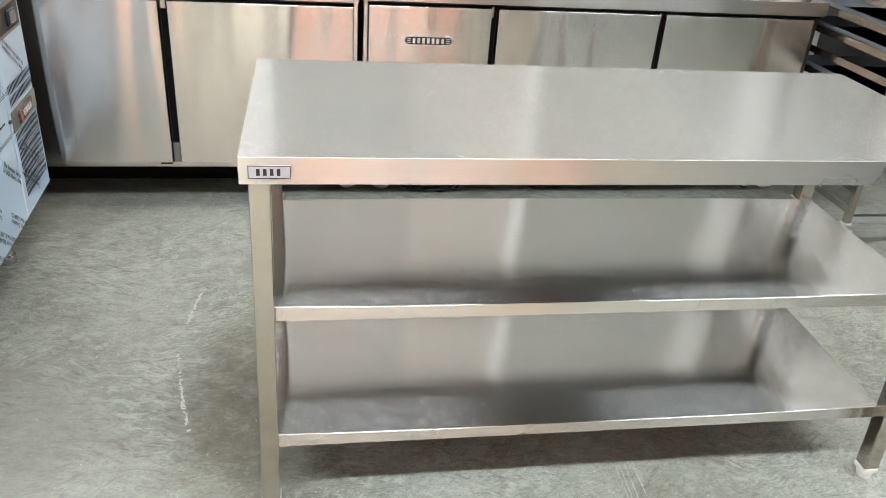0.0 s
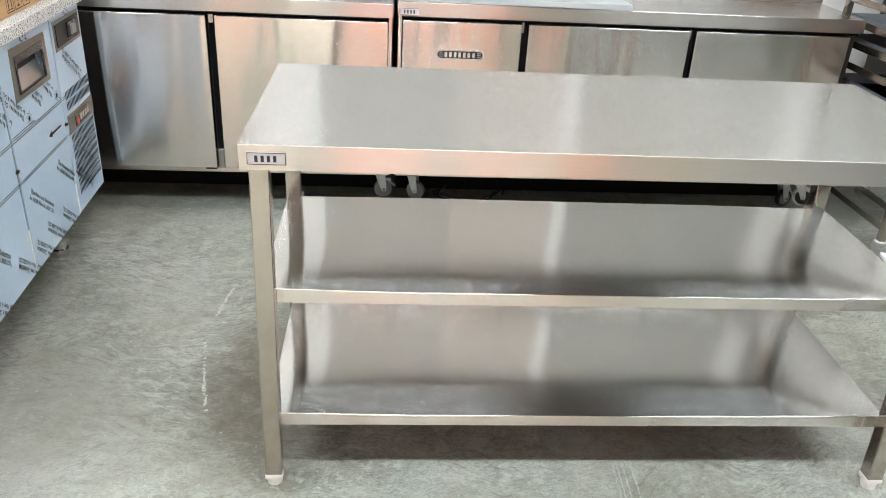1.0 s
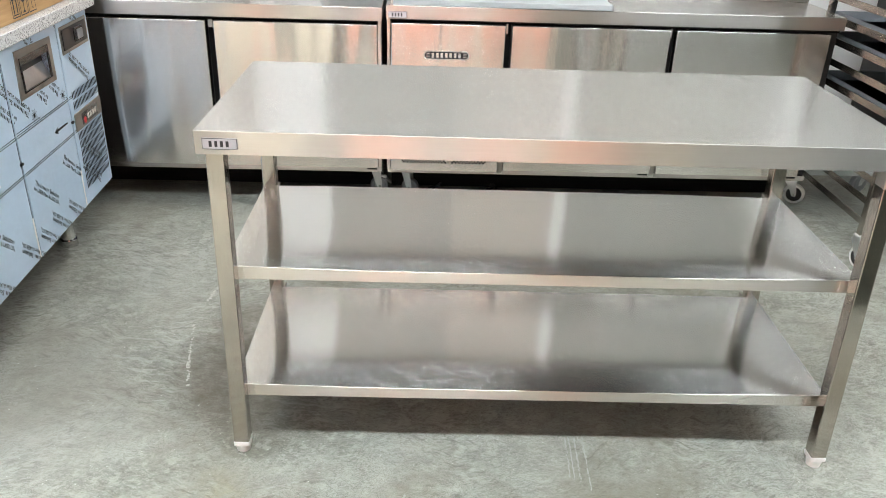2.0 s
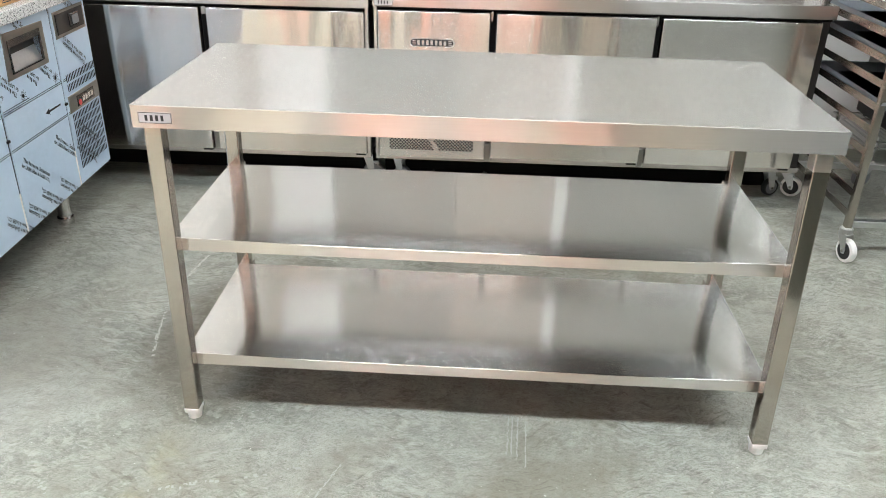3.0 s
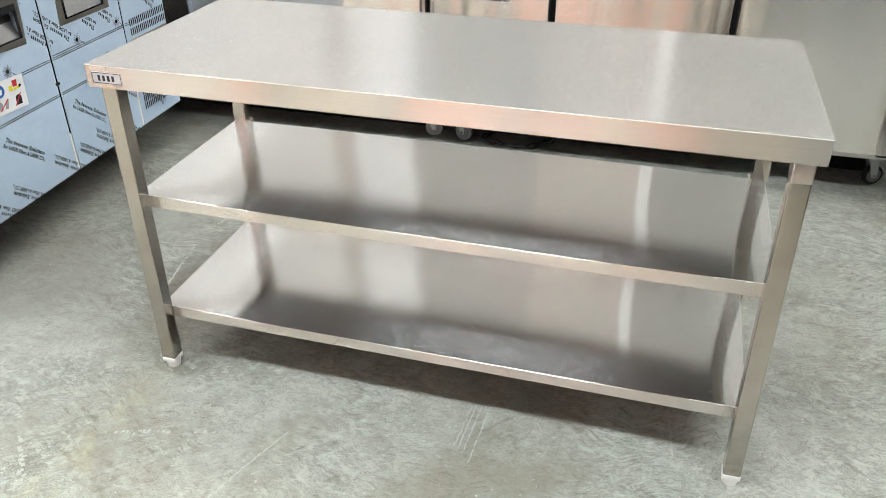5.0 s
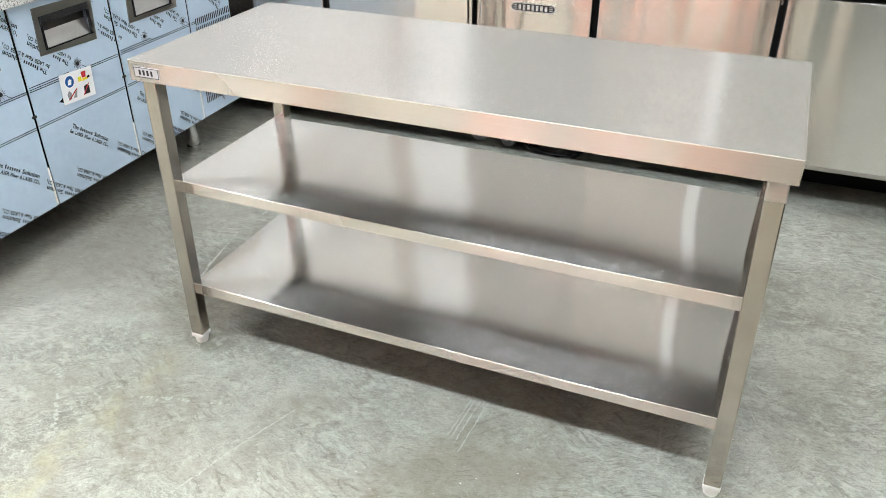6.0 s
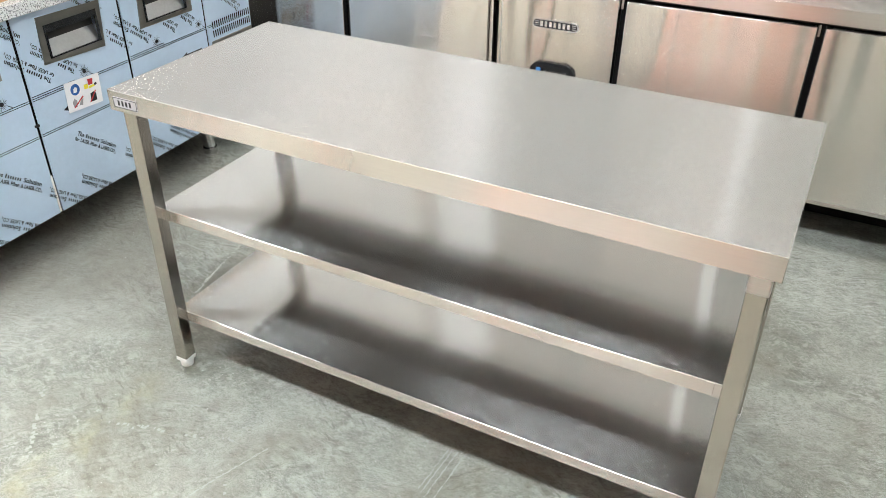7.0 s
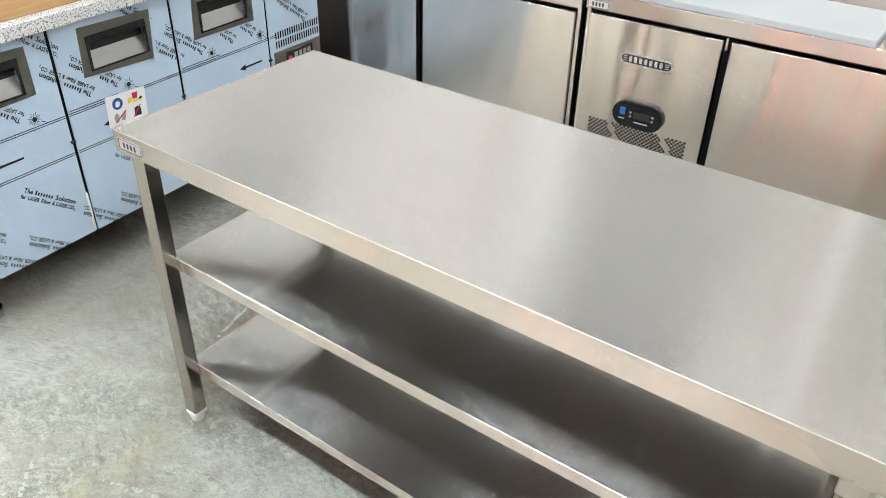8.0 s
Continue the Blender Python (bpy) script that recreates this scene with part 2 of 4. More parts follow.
def concrete():
    """Power-trowelled grey-green concrete with pale scuffs, dark flecks and warm stains."""
    m, nt, b = material("trowelled_concrete")
    v = coords(nt, (1, 1, 1), "Object")
    warp = nt.nodes.new("ShaderNodeVectorMath")
    warp.operation = "MULTIPLY_ADD"
    wn = nt.nodes.new("ShaderNodeTexNoise")
    wn.inputs["Scale"].default_value, wn.inputs["Detail"].default_value = 14.0, 4.0
    nt.links.new(v, wn.inputs["Vector"])
    nt.links.new(wn.outputs["Color"], warp.inputs[0])
    warp.inputs[1].default_value = (0.05, 0.05, 0)
    nt.links.new(v, warp.inputs[2])
    wv = warp.outputs[0]
    big = noise_at(nt, v, 1.7, 4, 0.6)
    mid = noise_at(nt, wv, 6.5, 12, 0.78)
    fine = noise_at(nt, wv, 85, 7, 0.78)
    grain = noise_at(nt, v, 420, 2, 0.6)
    base = ramp(nt, mid, [(0.34, (0.188, 0.185, 0.155)), (0.46, (0.240, 0.235, 0.201)), (0.54, (0.282, 0.276, 0.238)), (0.66, (0.350, 0.342, 0.299))])
    base = mixed(nt, base, ramp(nt, big, [(0.32, (0.74, 0.75, 0.72)), (0.66, (1.12, 1.12, 1.12))]), 1.0, "MULTIPLY")
    base = mixed(nt, base, ramp(nt, fine, [(0.36, grey(0.70)), (0.5, grey(1.0)), (0.64, grey(1.26))]), 1.0, "MULTIPLY")
    base = mixed(nt, base, ramp(nt, noise_at(nt, wv, 3.4, 3, 0.5), [(0.36, (0.84, 0.86, 0.84)), (0.64, (1.12, 1.11, 1.10))]), 1.0, "MULTIPLY")
    base = mixed(nt, base, ramp(nt, grain, [(0.3, grey(0.8)), (0.7, grey(1.16))]), 0.6, "MULTIPLY")
    # crisp flaked patches and hairline cracks
    flake = noise_at(nt, wv, 21, 9, 0.72)
    base = mixed(nt, base, (0.48, 0.47, 0.425), ramp(nt, flake, [(0.545, grey(0)), (0.556, grey(0.55)), (0.66, grey(0.65))]))
    base = mixed(nt, base, (0.17, 0.175, 0.148), ramp(nt, flake, [(0.36, grey(0.55)), (0.425, grey(0.42)), (0.437, grey(0))]))
    crack = noise_at(nt, wv, 7, 7, 0.62)
    line = ramp(nt, crack, [(0.488, grey(0)), (0.4975, grey(0.55)), (0.5025, grey(0.55)), (0.512, grey(0))])
    base = mixed(nt, base, (0.15, 0.145, 0.12), mixed(nt, line, ramp(nt, noise_at(nt, v, 4.0, 3), [(0.48, grey(0)), (0.60, grey(1))]), 1.0, "MULTIPLY"))
    # thin scales lifted by the trowel, with crisp edges
    for size, shift, share in ((30, 0.0, 0.34), (80, 4.3, 0.50), (170, 8.1, 0.66)):
        mp = nt.nodes.new("ShaderNodeMapping")
        mp.inputs["Location"].default_value = (shift, shift, 0)
        mp.inputs["Rotation"].default_value = (0, 0, shift * 0.3 + 0.4)
        mp.inputs["Scale"].default_value = (1.0, 1.9, 1.0)
        nt.links.new(v if size > 100 else wv, mp.inputs[0])
        tex = node(nt, "ShaderNodeTexNoise", Scale=size, Detail=8.0, Roughness=0.66, Distortion=0.9)
        nt.links.new(mp.outputs[0], tex.inputs["Vector"])
        where = ramp(nt, noise_at(nt, v, 2.6 + shift * 0.2, 5, 0.65), [(0.46, grey(0.1)), (0.54, grey(1))])
        pale = ramp(nt, tex.outputs[0], [(0.485, grey(0)), (0.50, grey(share)), (0.53, grey(share * 0.5)), (0.56, grey(0)), (0.575, grey(share * 1.2)), (0.61, grey(share * 0.7)), (0.64, grey(share))])
        dark = ramp(nt, tex.outputs[0], [(0.38, grey(share * 0.6)), (0.405, grey(share * 0.6)), (0.415, grey(0)), (0.464, grey(0)), (0.471, grey(share * 0.9)), (0.478, grey(0))])
        base = mixed(nt, base, (0.47, 0.485, 0.445), mixed(nt, pale, where, 1.0, "MULTIPLY"))
        base = mixed(nt, base, (0.15, 0.15, 0.125), mixed(nt, dark, where, 1.0, "MULTIPLY"))
    # fine torn ridges left by the trowel, relief shaded in colour: pale crest, dark nick
    for size, wide, turn, shift, share in ((11, 2.2, 0.5, 1.7, 0.5), (24, 1.9, -0.7, 6.1, 0.7), (52, 1.6, 1.1, 3.3, 0.8)):
        mp = nt.nodes.new("ShaderNodeMapping")
        mp.inputs["Location"].default_value = (shift, shift * 0.6, 0)
        mp.inputs["Rotation"].default_value = (0, 0, turn)
        mp.inputs["Scale"].default_value = (1.0, wide, 1.0)
        nt.links.new(v, mp.inputs[0])
        ridge = node(nt, "ShaderNodeTexNoise", Scale=size, Detail=9.0, Roughness=0.68, Distortion=0.5)
        nt.links.new(mp.outputs[0], ridge.inputs["Vector"])
        where = ramp(nt, noise_at(nt, v, 4.5 + shift, 4, 0.6), [(0.40, grey(0.1)), (0.58, grey(1))])
        crest = ramp(nt, ridge.outputs[0], [(0.476, grey(0)), (0.484, grey(share)), (0.502, grey(share * 0.8)), (0.524, grey(0)), (0.585, grey(0)), (0.592, grey(share)), (0.66, grey(share * 0.5))])
        nick = ramp(nt, ridge.outputs[0], [(0.448, grey(0)), (0.466, grey(share * 0.9)), (0.475, grey(share * 0.6)), (0.477, grey(0)), (0.566, grey(0)), (0.58, grey(share * 0.7)), (0.586, grey(0))])
        base = mixed(nt, base, (0.47, 0.46, 0.42), mixed(nt, crest, where, 1.0, "MULTIPLY"))
        base = mixed(nt, base, (0.16, 0.155, 0.13), mixed(nt, nick, where, 1.0, "MULTIPLY"))
    # short trowel flecks, dark and pale, in several directions
    for turn, sc, shift, dark, pale in ((0.45, (14, 70, 1), 0.0, 0.52, 0.34), (-0.8, (18, 95, 1), 7.0, 0.46, 0.32), (-0.35, (16, 120, 1), 3.0, 0.50, 0.34), (0.1, (7, 40, 1), 11.0, 0.35, 0.35)):
        n, w = streaked(nt, wv, turn, sc, shift)
        where = ramp(nt, noise_at(nt, w, 2.3, 5), [(0.49, grey(0)), (0.59, grey(1))])
        base = mixed(nt, base, (0.12, 0.115, 0.095), mixed(nt, ramp(nt, n, [(0.38, grey(dark)), (0.42, grey(0))]), where, 1.0, "MULTIPLY"))
        base = mixed(nt, base, (0.56, 0.57, 0.54), mixed(nt, ramp(nt, n, [(0.575, grey(0)), (0.61, grey(pale))]), where, 1.0, "MULTIPLY"))
    # long thin scratches
    for turn, sc, shift in ((0.85, (1.1, 210, 1), 2.0), (-0.35, (1.4, 240, 1), 5.0), (1.2, (1.0, 190, 1), 9.0)):
        n, w = streaked(nt, v, turn, sc, shift, 1.0)
        where = ramp(nt, noise_at(nt, w, 1.7, 2), [(0.54, grey(0)), (0.64, grey(1))])
        base = mixed(nt, base, (0.58, 0.59, 0.56), mixed(nt, ramp(nt, n, [(0.70, grey(0)), (0.76, grey(0.5))]), where, 1.0, "MULTIPLY"))
    # brown dirt and a run of yellow stain
    base = mixed(nt, base, (0.17, 0.15, 0.112), ramp(nt, noise_at(nt, v, 1.6, 9, 0.68), [(0.49, grey(0)), (0.64, grey(0.62))]))
    sep = nt.nodes.new("ShaderNodeSeparateXYZ")
    spread = nt.nodes.new("ShaderNodeVectorMath")
    spread.operation = "MULTIPLY_ADD"
    nt.links.new(wn.outputs["Color"], spread.inputs[0])
    spread.inputs[1].default_value = (0.22, 0.22, 0)
    nt.links.new(v, spread.inputs[2])
    nt.links.new(spread.outputs[0], sep.inputs[0])
    band = ramp(nt, axis(nt, sep.outputs[0], -0.35, 0.55), [(0.43, grey(0)), (0.48, grey(1)), (0.52, grey(1)), (0.57, grey(0))])
    run = ramp(nt, axis(nt, sep.outputs[1], -1.0, 0.3), [(0.15, grey(0)), (0.35, grey(0.42)), (0.75, grey(0.3)), (0.9, grey(0))])
    blot = ramp(nt, noise_at(nt, wv, 7, 5, 0.7), [(0.42, grey(0)), (0.62, grey(1))])
    base = mixed(nt, base, (0.42, 0.38, 0.22), mixed(nt, mixed(nt, band, run, 1.0, "MULTIPLY"), blot, 1.0, "MULTIPLY"))
    # a darker brown patch and a paler one, both with broken edges
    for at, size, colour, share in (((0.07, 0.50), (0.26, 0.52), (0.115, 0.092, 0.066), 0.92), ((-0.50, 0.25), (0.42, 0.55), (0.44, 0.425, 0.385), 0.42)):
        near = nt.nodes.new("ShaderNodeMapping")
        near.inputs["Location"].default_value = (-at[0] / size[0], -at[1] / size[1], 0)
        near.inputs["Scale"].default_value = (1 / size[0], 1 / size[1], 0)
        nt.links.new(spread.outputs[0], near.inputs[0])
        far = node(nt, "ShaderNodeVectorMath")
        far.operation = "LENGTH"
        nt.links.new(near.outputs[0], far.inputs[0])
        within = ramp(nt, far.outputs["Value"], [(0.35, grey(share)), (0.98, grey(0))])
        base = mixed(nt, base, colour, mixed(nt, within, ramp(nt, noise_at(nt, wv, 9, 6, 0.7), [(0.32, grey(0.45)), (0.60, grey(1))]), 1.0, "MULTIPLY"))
    base = mixed(nt, base, (0.70, 0.70, 0.66), ramp(nt, noise_at(nt, v, 95, 2, 0.5), [(0.725, grey(0)), (0.75, grey(0.85))]))
    base = mixed(nt, base, (0.972, 1.0, 0.98), 1.0, "MULTIPLY")
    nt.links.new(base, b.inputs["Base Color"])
    nt.links.new(ramp(nt, mid, [(0.35, grey(0.36)), (0.65, grey(0.58))]), b.inputs["Roughness"])
    low = bump(nt, b, fine, 0.3, 0.003)
    bump(nt, b, tex.outputs[0], 0.4, 0.002, low)
    return m


chalk = plain("chalk", (0.55, 0.55, 0.51), 0.9)
scuff = plain("pale_scuff", (0.40, 0.41, 0.375), 0.7)
granite_mat, card_mat, floor_mat = granite(), cardboard(), concrete()



def glowing(name, strength, tint):
    m, nt, b = material(name)
    b.inputs["Base Color"].default_value = (0.9, 0.9, 0.9, 1)
    b.inputs["Emission Color"].default_value = (*tint, 1)
    b.inputs["Emission Strength"].default_value = strength
    return m


# glow of the unseen washers added to brighten the rear panels
fill_wash_mat = glowing("fill_washer_diffuser", 190.0, (1.0, 0.95, 0.90))
lamp_mat, fill_lamp_mat = glowing("lamp_diffuser", LAMP, (0.91, 0.982, 1.03)), glowing("fill_lamp_diffuser", DIM, (1.0, 0.975, 0.94))


# ---- mesh helpers ----
def empty(name, m=None):
    ob = new(name)
    if m is not None:
        ob.matrix_world = m
    return ob


def finish(name, bm, mat):
    me = bpy.data.meshes.new(name)
    bmesh.ops.recalc_face_normals(bm, faces=bm.faces)
    bm.to_mesh(me)
    bm.free()
    me.materials.append(mat)
    return me


def part(name, bm, mat, parent=None, label="", smooth=False):
    me = finish(name, bm, mat)
    if smooth:
        for p in me.polygons:
            p.use_smooth = True
    ob = new(name, me)
    ob.parent = parent
    if label:
        ob["label"] = label
    return ob


def twin(ob, parent, m=None):
    """Another part on the same mesh."""
    o = new(ob.name.split(".")[0], ob.data)
    o.parent = parent
    if m is not None:
        o.matrix_basis = m
    return o


def box(x0, x1, y0, y1, z0, z1, bevel=0.0, seg=2, bm=None):
    bm2 = bmesh.new()
    bmesh.ops.create_cube(bm2, size=1)
    bmesh.ops.scale(bm2, vec=(x1 - x0, y1 - y0, z1 - z0), verts=bm2.verts)
    bmesh.ops.translate(bm2, vec=((x0 + x1) / 2, (y0 + y1) / 2, (z0 + z1) / 2), verts=bm2.verts)
    if bevel:
        bmesh.ops.bevel(bm2, geom=bm2.edges[:], offset=bevel, segments=seg, profile=0.5, affect="EDGES")
    return joined(bm, bm2)


def joined(bm, extra):
    if bm is None:
        return extra
    me = bpy.data.meshes.new("tmp")
    extra.to_mesh(me)
    extra.free()
    bm.from_mesh(me)
    bpy.data.meshes.remove(me)
    return bm


def rod(p0, p1, r, seg=16, bm=None, r2=None, bevel=0.0):
    bm2 = bmesh.new()
    d = Vector(p1) - Vector(p0)
    bmesh.ops.create_cone(bm2, cap_ends=True, segments=seg, radius1=r, radius2=r if r2 is None else r2, depth=d.length)
    if bevel:
        es = [e for e in bm2.edges if len(e.link_faces) == 2 and max(len(f.verts) for f in e.link_faces) > 4]
        bmesh.ops.bevel(bm2, geom=es, offset=bevel, segments=2, profile=0.5, affect="EDGES")
    m = Matrix.Translation((Vector(p0) + Vector(p1)) / 2) @ d.to_track_quat("Z", "Y").to_matrix().to_4x4()
    bmesh.ops.transform(bm2, matrix=m, verts=bm2.verts)
    return joined(bm, bm2)


def prism(outline, y0, y1, bm=None):
    """A flat outline of (x, z) drawn out from y0 to y1."""
    bm2 = bmesh.new()
    a = [bm2.verts.new((x, y0, z)) for x, z in outline]
    c = [bm2.verts.new((x, y1, z)) for x, z in outline]
    bm2.faces.new(a)
    bm2.faces.new(c[::-1])
    n = len(a)
    for i in range(n):
        bm2.faces.new((a[i], a[(i + 1) % n], c[(i + 1) % n], c[i]))
    return joined(bm, bm2)


def sweep(points, r, seg=8, bm=None):
    bm2 = bmesh.new()
    rings = []
    pts = [Vector(p) for p in points]
    for i, p in enumerate(pts):
        d = (pts[min(i + 1, len(pts) - 1)] - pts[max(i - 1, 0)]).normalized()
        q = d.to_track_quat("Z", "Y")
        rings.append([bm2.verts.new(p + q @ Vector((r * math.cos(2 * math.pi * k / seg), r * math.sin(2 * math.pi * k / seg), 0))) for k in range(seg)])
    for a, c in zip(rings, rings[1:]):
        for k in range(seg):
            bm2.faces.new((a[k], a[(k + 1) % seg], c[(k + 1) % seg], c[k]))
    bm2.faces.new(rings[0][::-1])
    bm2.faces.new(rings[-1])
    return joined(bm, bm2)


def stadium(cx, cz, w, h, n=10):
    """An outline with round ends."""
    r, out = h / 2, []
    for side, a0 in ((1, -90), (-1, 90)):
        for k in range(n + 1):
            a = radians(a0 + 180 * k / n)
            out.append((cx + side * (w / 2 - r) + r * math.cos(a), cz + r * math.sin(a)))
    return out


def lettering(text, size, m, bm=None, width=0.0, shear=0.0):
    """Flat letters in the x-z plane, facing -y, at the 4x4 pose m."""
    cu = bpy.data.curves.new("letters", "FONT")
    cu.body, cu.size, cu.shear, cu.offset = text, size, shear, size * 0.022
    cu.resolution_u = 2
    ob = bpy.data.objects.new("letters", cu)
    scene.collection.objects.link(ob)
    dg = bpy.context.evaluated_depsgraph_get()
    me = bpy.data.meshes.new_from_object(ob.evaluated_get(dg))
    bm2 = bmesh.new()
    bm2.from_mesh(me)
    bpy.data.objects.remove(ob)
    bpy.data.curves.remove(cu)
    bpy.data.meshes.remove(me)
    if width:
        wide = max(v.co.x for v in bm2.verts)
        bmesh.ops.scale(bm2, vec=(width / wide, 1, 1), verts=bm2.verts)
    bmesh.ops.transform(bm2, matrix=m @ pose(0, 0, 0, 90), verts=bm2.verts)
    return joined(bm, bm2)


def clip(bm, x0, x1, z0, z1):
    for co, no in (((x0, 0, 0), (-1, 0, 0)), ((x1, 0, 0), (1, 0, 0)), ((0, 0, z0), (0, 0, -1)), ((0, 0, z1), (0, 0, 1))):
        bmesh.ops.bisect_plane(bm, geom=bm.verts[:] + bm.edges[:] + bm.faces[:], plane_co=co, plane_no=no, clear_outer=True)
    return bm


# ---- the room ----
X0, X1, Y0, Y1, H = -4.6, 6.0, -2.3, 2.44, 3.4
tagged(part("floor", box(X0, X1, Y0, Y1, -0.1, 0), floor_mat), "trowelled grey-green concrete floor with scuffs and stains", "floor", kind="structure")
tagged(part("ceiling", box(X0, X1, Y0, Y1, H, H + 0.1), ceiling_paint), "plain grey painted ceiling", "ceiling", kind="structure")
tagged(part("wall_north", box(X0, X1, Y1, Y1 + 0.12, 0, H), wall_paint), "plain white wall behind the counters", "wall", kind="structure")
tagged(part("wall_south", box(X0, X1, Y0 - 0.12, Y0, 0, H), dark_wall_paint), "plain dark grey wall", "wall", kind="structure")
tagged(part("wall_west", box(X0 - 0.12, X0, Y0, Y1, 0, H), grey_wall_paint), "plain grey wall", "wall", kind="structure")
tagged(part("wall_east", box(X1, X1 + 0.12, Y0, Y1, 0, H), wall_paint), "plain white wall", "wall", kind="structure")
# unseen panels added along the rear wall, coloured for the steel to reflect
REAR = (
    (-4.6, -1.9, brown_paint, "brown"), (-1.9, -1.62, pink_paint, "pale pink"), (-1.62, -1.52, olive_paint, "olive grey"),
    (-1.52, -1.0, cream_paint, "cream"), (-1.0, -0.8, pink_paint, "pale pink"), (-0.8, -0.58, olive_paint, "olive grey"),
    (-0.58, -0.14, cream_paint, "cream"), (-0.14, 0.02, olive_paint, "olive grey"), (0.02, 0.3, orange_paint, "orange"),
    (0.3, 0.5, pink_paint, "pale pink"), (0.5, 0.6, olive_paint, "olive grey"), (0.6, 0.95, pink_paint, "pale pink"),
    (0.95, 1.1, cream_paint, "cream"), (1.1, 1.24, orange_paint, "orange"), (1.24, 1.44, pink_paint, "pale pink"),
    (1.44, 1.53, brown_paint, "brown"), (1.53, 1.63, cream_paint, "cream"), (1.63, 1.7, brown_paint, "brown"), (1.7, 1.8, cream_paint, "cream"))
for a, c, mat, words in REAR:
    tagged(part("reflection_panel", box(a + 0.002, c - 0.002, Y0, Y0 + 0.03, 0.004, 2.1 if mat in (pink_paint, orange_paint) else 1.4, 0.003, 1), mat), words + " panel added unseen on the rear wall for reflections", "wall panel", kind="structure")
# unseen pale trims, added to give the steel its bright streaks
for a, c, mat, words in ((-0.40, -0.06, sky_paint, "pale blue-white"), (1.165, 1.23, sky_paint, "pale blue-white")):
    tagged(part("reflection_trim", box(a, c, Y1 - 0.035, Y1 - 0.0205, 1.0, H - 0.01, 0.003, 1), mat), words + " upright trim added on the wall for reflections", "wall trim", kind="structure")
# unseen block, added so the right-hand doors mirror something dark
tagged(part("reflection_block", box(1.802, X1, Y0, -0.9, 0, 1.9), green_paint), "dark grey-green block added unseen to darken door reflections", "wall", kind="structure")
# panels added on this wall to set the tones the shelves reflect
tagged(part("reflection_panel", box(X0, 2.1, Y1 - 0.02, Y1, 0, 1.148, 0.003, 1), slate_panel), "slate grey splashback panel added behind the counters for reflections", "wall panel", kind="structure")
for a, c, mat, words in ((-0.55, -0.06, warm_panel, "warm white"), (-0.06, 0.62, pale_panel, "pale grey"), (0.62, 1.2, warm_panel, "warm white")):
    tagged(part("reflection_panel", box(a + 0.001, c - 0.001, Y1 - 0.02, Y1, 1.15, 1.998, 0.003, 1), mat), words + " panel added above the splashback for reflections", "wall panel", kind="structure")
tagged(part("reflection_panel", box(1.203, 2.3, Y1 - 0.02, Y1, 1.15, 1.998, 0.003, 1), sage_panel), "grey-green panel added above the splashback for reflections", "wall panel", kind="structure")
tagged(part("reflection_panel", box(-0.55, 2.3, Y1 - 0.02, Y1, 2.0, H - 0.01, 0.003, 1), dark_panel), "grey panel added above the counters for reflections", "wall panel", kind="structure")


def floor_mark(name, points, width, cover, mat, label):
    """A broken line of small flakes along a path on the floor."""
    rng = random.Random(name + str(points))
    bm = bmesh.new()
    for (x0, y0), (x1, y1) in zip(points, points[1:]):
        d = Vector((x1 - x0, y1 - y0))
        n = max(2, int(d.length / 0.0035))
        u = d.normalized()
        side = Vector((-u.y, u.x))
        for k in range(n):
            if rng.random() > cover:
                continue
            c = Vector((x0, y0)) + d * (k / n) + side * rng.gauss(0, width * 0.25)
            w, h = width * rng.uniform(0.2, 0.6), rng.uniform(0.0015, 0.005)
            bm.faces.new([bm.verts.new((*(c + side * sx * w * rng.uniform(0.7, 1.2) + u * sy * h * rng.uniform(0.7, 1.3)), 0.0006 + len(bm.faces) * 4e-6)) for sx, sy in ((-1, -1), (1, -1), (1, 1), (-1, 1))])
    o = part(name, bm, mat, floor, label)
    o["kind"] = "stuff"


floor = bpy.data.objects["floor"]
for pts in ([(-0.254, 0.613), (-0.232, 0.50), (-0.212, 0.40), (-0.186, 0.288)], [(-0.228, 0.945), (-0.238, 0.85), (-0.252, 0.76)]):
    floor_mark("chalk_line", pts, 0.008, 0.55, chalk, "faint white chalk line")
floor_mark("pale_scuff", [(-0.363, 1.145), (-0.345, 1.05), (-0.33, 0.98)], 0.03, 0.55, scuff, "pale scuff")
for x in (0.848, 0.858, 0.872, 0.893):
    floor_mark("scratch", [(x + 0.005, 0.10), (x - 0.002, -0.05 - (x - 0.848))], 0.0035, 0.75, scuff, "pale scratch")
floor_mark("scratch", [(1.333, 0.212), (1.345, 0.12), (1.353, 0.031)], 0.005, 0.7, scuff, "pale scratch")
floor_mark("dotted_scuff", [(0.011, -0.241), (0.12, -0.205), (0.22, -0.18), (0.30, -0.158), (0.38, -0.12)], 0.010, 0.22, scuff, "dotted pale scuff")
floor_mark("scratch", [(0.44, -0.12), (0.385, -0.27), (0.325, -0.47)], 0.004, 0.7, scuff, "pale scratch")
floor_mark("dotted_scuff", [(0.418, -0.251), (0.46, -0.31), (0.50, -0.37)], 0.008, 0.25, scuff, "dotted pale scuff")
floor_mark("dotted_scuff", [(-0.261, -0.222), (-0.16, -0.33), (-0.052, -0.448)], 0.010, 0.22, scuff, "dotted pale scuff")


def ceiling_light(mat, half=0.6):
    e = empty("ceiling_light")
    part("housing", box(-half - 0.02, half + 0.02, -0.20, 0.20, 0.01, 0.06, 0.006), white_plastic, e)
    part("diffuser", box(-half, half, -0.175, 0.175, 0.0, 0.012), mat, e, "glowing white diffuser")
    return tagged(e, "long white ceiling light, out of view, with a glowing diffuser", "ceiling light", "ceiling lights")


